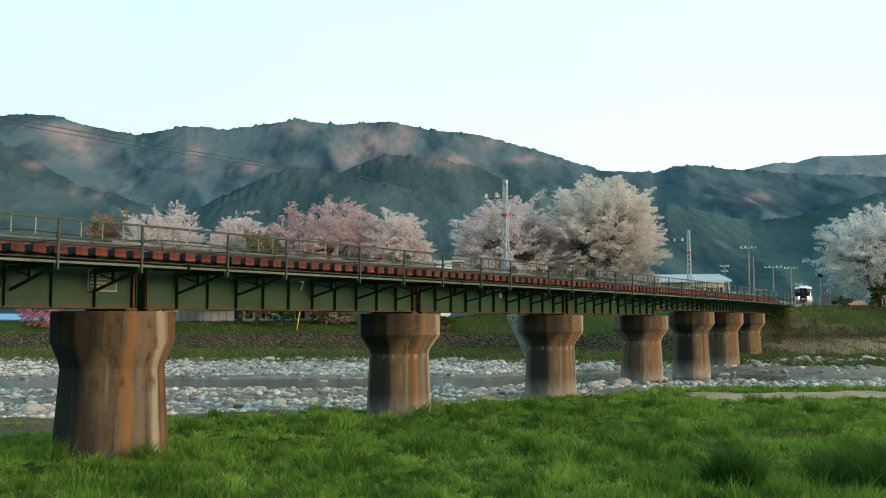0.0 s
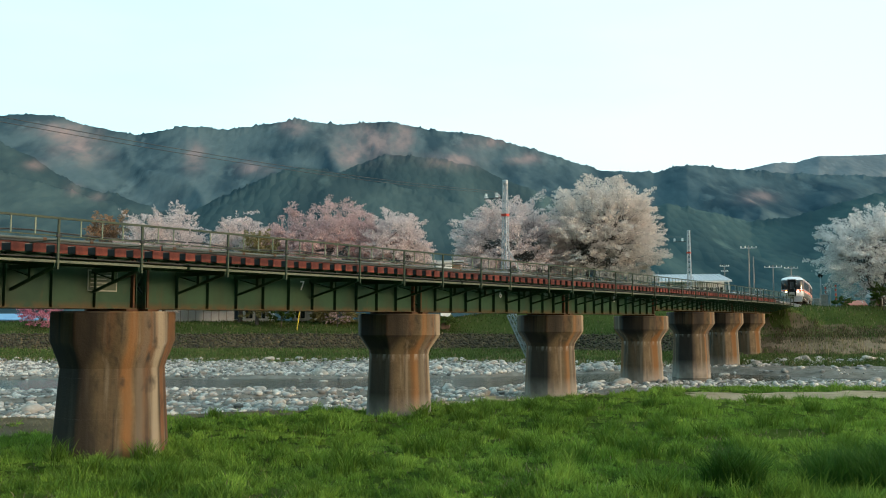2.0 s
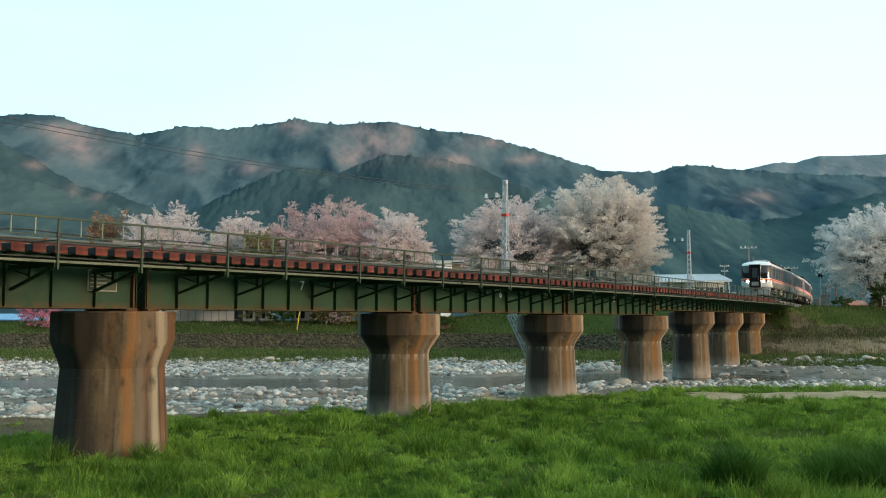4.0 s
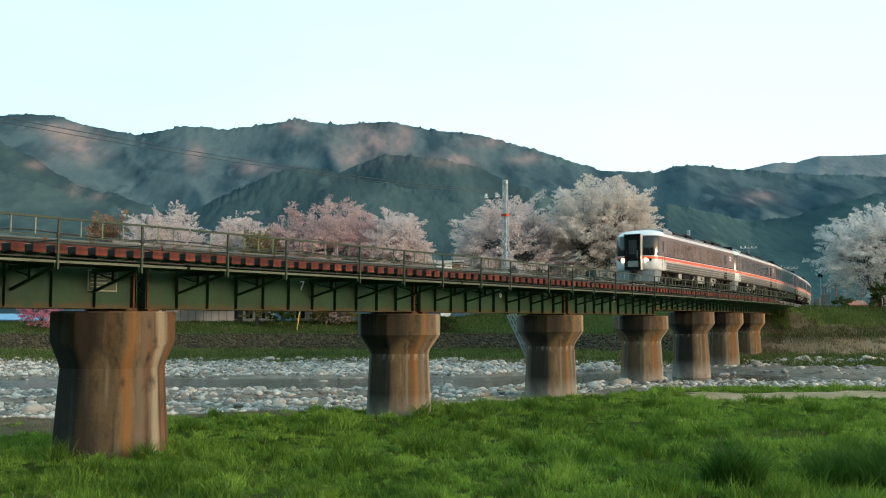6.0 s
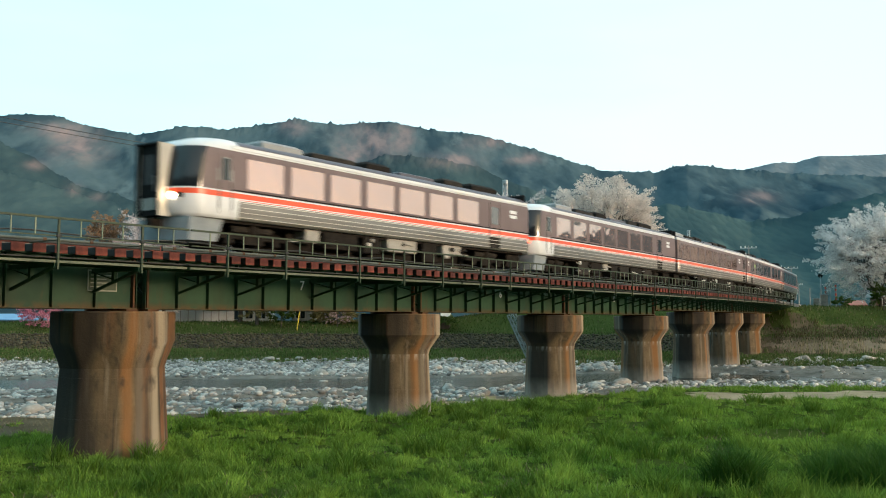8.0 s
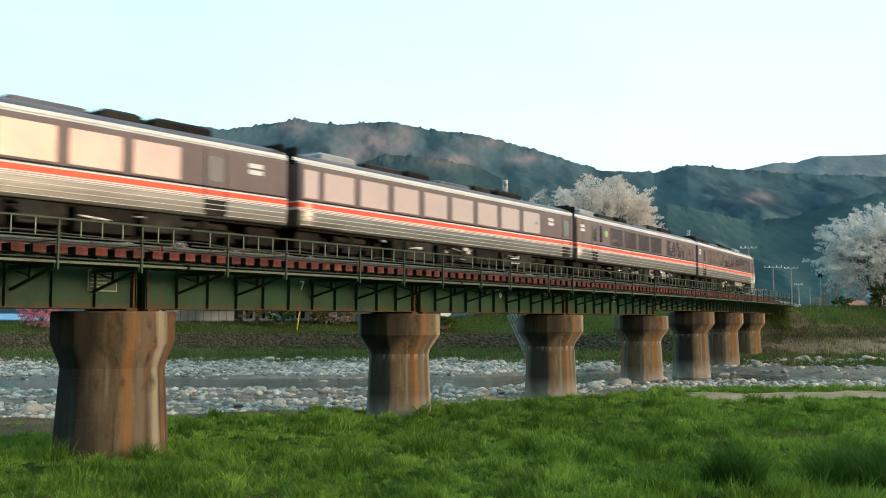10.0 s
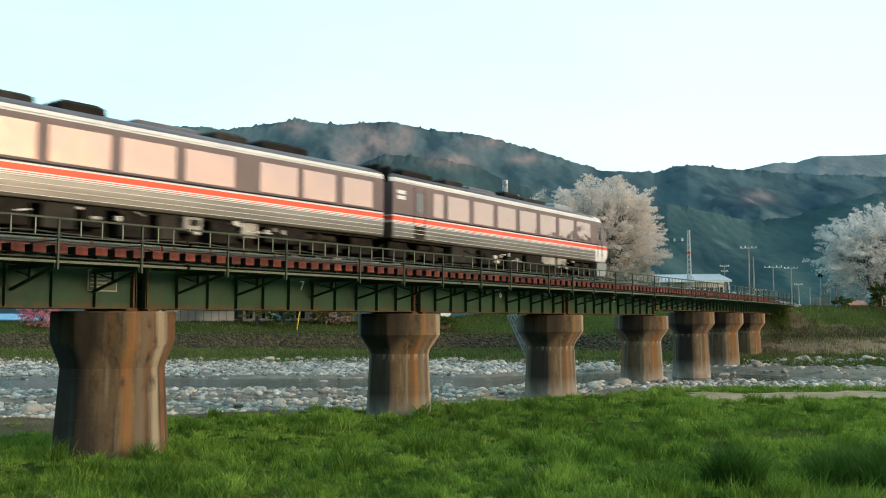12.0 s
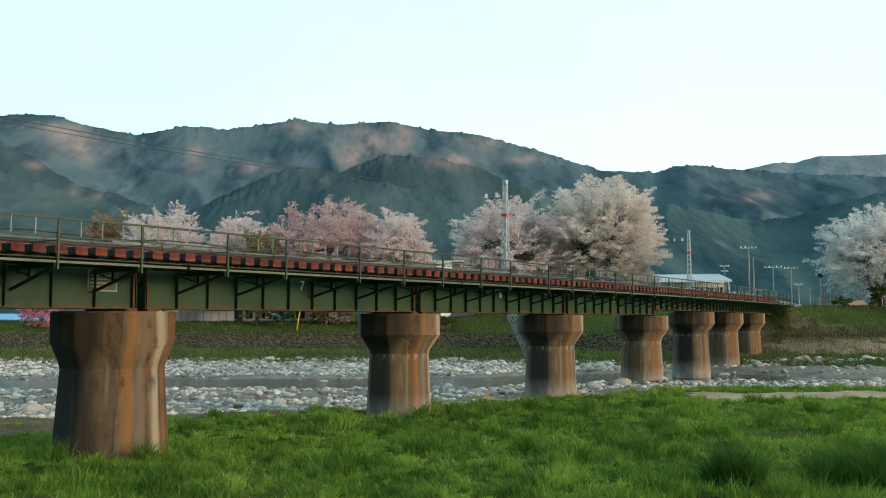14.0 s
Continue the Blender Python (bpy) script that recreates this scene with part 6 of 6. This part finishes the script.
def near_grass():
    """The meadow: fanned tufts of uneven height over short turf, with worn and dry places."""
    rng = np.random.RandomState(31)
    x, y = in_view(14500, 17.5, 58, rng)
    jit = 0.8 * wave(x, y, 12, 4, 5)
    lush = wave(x, y, 41, 4, 3.0) + 0.6 * wave(x, y, 42, 3, 8.0)
    bare = wave(x, y, 44, 3, 6.5)
    sand = (np.abs(y - 48.5 - 0.06 * (x - 20) + jit) < 2.2) & (x > 13)
    soil = (y - shore(x) + jit > np.where(x < -11, -7.3, -2.3)) & (x < -6) & (rng.rand(len(x)) < 0.9)
    ok = (y < shore(x) + jit * 0.4) & ~sand & ~soil & (bare < 0.8) & (rng.rand(len(x)) < 0.55 + 0.45 * step(-0.8, 0.2, lush))
    x, y, lush = x[ok], y[ok], lush[ok]
    corner = step(4.5, 8.0, x) * (1 - step(23, 26, y))
    h = 0.13 + 0.30 * step(0.0, 1.5, lush) + 0.14 * rng.rand(len(x)) ** 3 + 0.25 * corner * step(-0.2, 0.9, lush)
    kind = rng.rand(len(x)) + 0.45 * wave(x, y, 47, 3, 4.0) - 0.25 * corner - 0.38 * (1 - step(-2, 4, x)) * (1 - step(23.5, 28, y))
    n = 40
    a = rng.uniform(0, math.tau, (len(x), n))
    r = (0.10 + 0.35 * h)[:, None] * (0.8 + 0.012 * y)[:, None] * rng.rand(len(x), n) ** 0.6
    bx, by = x[:, None] + r * np.cos(a), y[:, None] + r * np.sin(a)
    bh = h[:, None] * rng.uniform(0.5, 1.15, (len(x), n)) * (1.1 - 0.5 * r / r.max(1)[:, None])
    for name, pick, m, label in (("meadow_grass", kind > 0.45, M_BLADE, "lush bright green meadow grass in tufts"), ("meadow_grass", (kind <= 0.45) & (kind > -0.02), M_BLADE_MID, "mid green meadow grass in tufts"), ("tall_grass", kind <= -0.02, M_BLADE_DARK, "darker tufted grass in the meadow")):
        xx, yy, hh = bx[pick].ravel(), by[pick].ravel(), bh[pick].ravel()
        v, f = blades(xx, yy, hh * 1.1, 0.014 + 0.0004 * yy, 51, 0.85)
        tagged(new(name, raw_mesh(name, v, f, m)), label, "grass", kind="stuff")
    x, y = in_view(20000, 17, 60, rng)
    near = (np.abs(wave(x, y, 44, 3, 6.5) - 1.0) < 0.2) | ((rng.rand(len(x)) < 0.06) & (y < shore(x))) | ((y - shore(x) > -7.5) & (y < shore(x)) & (x < -10))
    x, y = x[near], y[near]
    v, f = blades(x, y, np.full(len(x), 0.2), np.full(len(x), 0.02), 53, 1.2)
    tagged(new("dry_straw", raw_mesh("dry_straw", v, f, M_BLADE_BROWN)), "pale dry straw lying in the meadow", "straw", kind="stuff")


def far_grass():
    rng = np.random.RandomState(61)
    x, y = in_view(150000, 76, 122, rng, 0.54)
    t = y - foot(x)
    right = step(14, 36, x)
    jit = 0.8 * wave(x, y, 12, 4, 5)
    ok = ((t + jit * 2 > -15 + 4 * right) & (t < -0.2)) | ((t > 3.7) & (t < 20)) | ((t > 0) & (t < 3.7) & (rng.rand(len(x)) < 0.5 + 0.4 * right))
    d, s = rail_distance(x, y)
    ok &= ~((np.abs(d) < 2.9) & (s > 87)) & ~((np.abs(d) < 1.6) & (s > 82.5))
    ok &= ~((right > 0.5) & (np.abs(t - 1.6 + jit) < 1.0) & (rng.rand(len(x)) < 0.35))
    x, y, t = x[ok], y[ok], t[ok]
    right = step(14, 36, x)
    dry = rng.rand(len(x)) < 0.10 + 0.45 * (np.abs(t - 1.5 + 0.8 * wave(x, y, 12, 4, 5)) < 1.8) * right + 0.25 * (np.abs(t + 14) < 2)
    h = 0.22 + 0.14 * step(-0.3, 0.9, wave(x, y, 63, 3, 4))
    levee = (t > -0.1) & (x < 12 + 4 * wave(x, y, 64, 2, 5))
    for name, pick, m, label in (("bank_grass", ~dry & ~levee, M_BLADE_FAR, "green grass on the far bank"), ("levee_grass", ~dry & levee, M_BLADE_LEVEE, "short dark green grass on the levee"), ("dry_reeds", dry, M_BLADE_BROWN, "dry straw-coloured grass and reeds on the far bank")):
        v, f = blades(x[pick], y[pick], h[pick], np.full(pick.sum(), 0.06), 65)
        tagged(new(name, raw_mesh(name, v, f, m)), label, "grass", kind="stuff")
    # brush on the slope beside the abutment
    x, y = rng.uniform(20, 56, 26000), rng.uniform(86, 100, 26000)
    t = y - foot(x)
    d, s = rail_distance(x, y)
    thick = wave(x, y, 68, 3, 3.0)
    ok = (t > 2.3 + 0.8 * thick) & (t < 8.5 + 1.2 * thick) & (step(14, 36, x) > 0.4) & (rng.rand(len(x)) < 0.35 + 0.5 * step(-0.3, 0.7, thick)) & (np.abs(d) > 2.0)
    x, y = x[ok], y[ok]
    v, f = blades(x, y, 0.28 + 0.3 * step(-0.2, 0.9, wave(x, y, 69, 3, 2.5)), np.full(len(x), 0.05), 70, 0.9)
    tagged(new("bank_brush", raw_mesh("bank_brush", v, f, M_BRUSH)), "brown-green brush on the slope below the track", "brush", kind="stuff")
    x, y = rng.uniform(33, 40, 160), rng.uniform(86, 89, 160)
    v, f = blades(x, y, np.full(160, 1.2), np.full(160, 0.035), 67, 0.3)
    tagged(new("tall_reeds", raw_mesh("tall_reeds", v, f, M_BLADE_DRY)), "tall dry reed stalks on the bank", "reeds", kind="stuff")


def tussocks():
    """Tall dark clumps standing out of the meadow."""
    rng = np.random.RandomState(71)
    groups = (("grass_tussocks", np.concatenate([rng.normal(6.9, 0.2, 7), rng.normal(10.7, 0.9, 40)]), np.concatenate([rng.normal(22.2, 0.3, 7), rng.normal(22.2, 0.8, 40)]), (0.6, 0.95), M_BLADE_DEEP, "tall dark leafy clumps in the meadow"),
              ("grass_tussocks", rng.uniform(-11, 22, 120), rng.uniform(21, 44, 120), (0.34, 0.62), M_BLADE_DARK, "dark grass tussocks in the meadow"))
    for name, cx, cy, span, m, label in groups:
        ok = (cy < shore(cx) - 2.5) & (np.abs(cx) < cy * 0.52)
        xs, ys, hs = [], [], []
        for a, b in zip(cx[ok], cy[ok]):
            h = rng.uniform(*span)
            n = 240 if h > 0.65 else 130
            r = 0.5 * rng.rand(n) ** 0.6 * (1.0 if h > 0.65 else 0.7)
            q = rng.uniform(0, math.tau, n)
            xs.append(a + r * np.cos(q)), ys.append(b + r * np.sin(q)), hs.append(np.full(n, h))
        xs, ys, hs = np.concatenate(xs), np.concatenate(ys), np.concatenate(hs)
        v, f = blades(xs, ys, hs, 0.017 + 0.00035 * ys, 73, 1.0)
        tagged(new(name, raw_mesh(name, v, f, m)), label, "grass", kind="stuff")


near_grass()
tussocks()
far_grass()


# ---- what moves ----
def first_joint(t):
    """Where the joint behind the first car stands on the line."""
    return 22.8 - 18.95 * (t - 8) + 0.04 * (t - 8) ** 2


def motions():
    for i, car in enumerate(CARS):
        rows = []
        for k in range(57):
            t = 0.25 * k
            c = first_joint(t) + (i - 0.5) * 21.3
            a, b = track(c - 7.2), track(c + 7.2)
            if i == 4:
                a, b = b, a
            mid = (a + b) / 2
            rows.append((t, pose(mid.x, mid.y, RAIL_Z, 0, 0, math.degrees(math.atan2(a.y - b.y, a.x - b.x)))))
        walk(car, rows)
    ticks = [k / 30 for k in range(421)]
    run = [first_joint(t) for t in ticks]
    for n, (wheel, wx) in enumerate(WHEELS):
        sign = 1 if n < 16 else -1
        walk(wheel, [(t, pose(wx, 0, 0.43, 0, math.degrees((run[0] - r) / 0.43) * sign, 0)) for t, r in zip(ticks, run)])


motions()
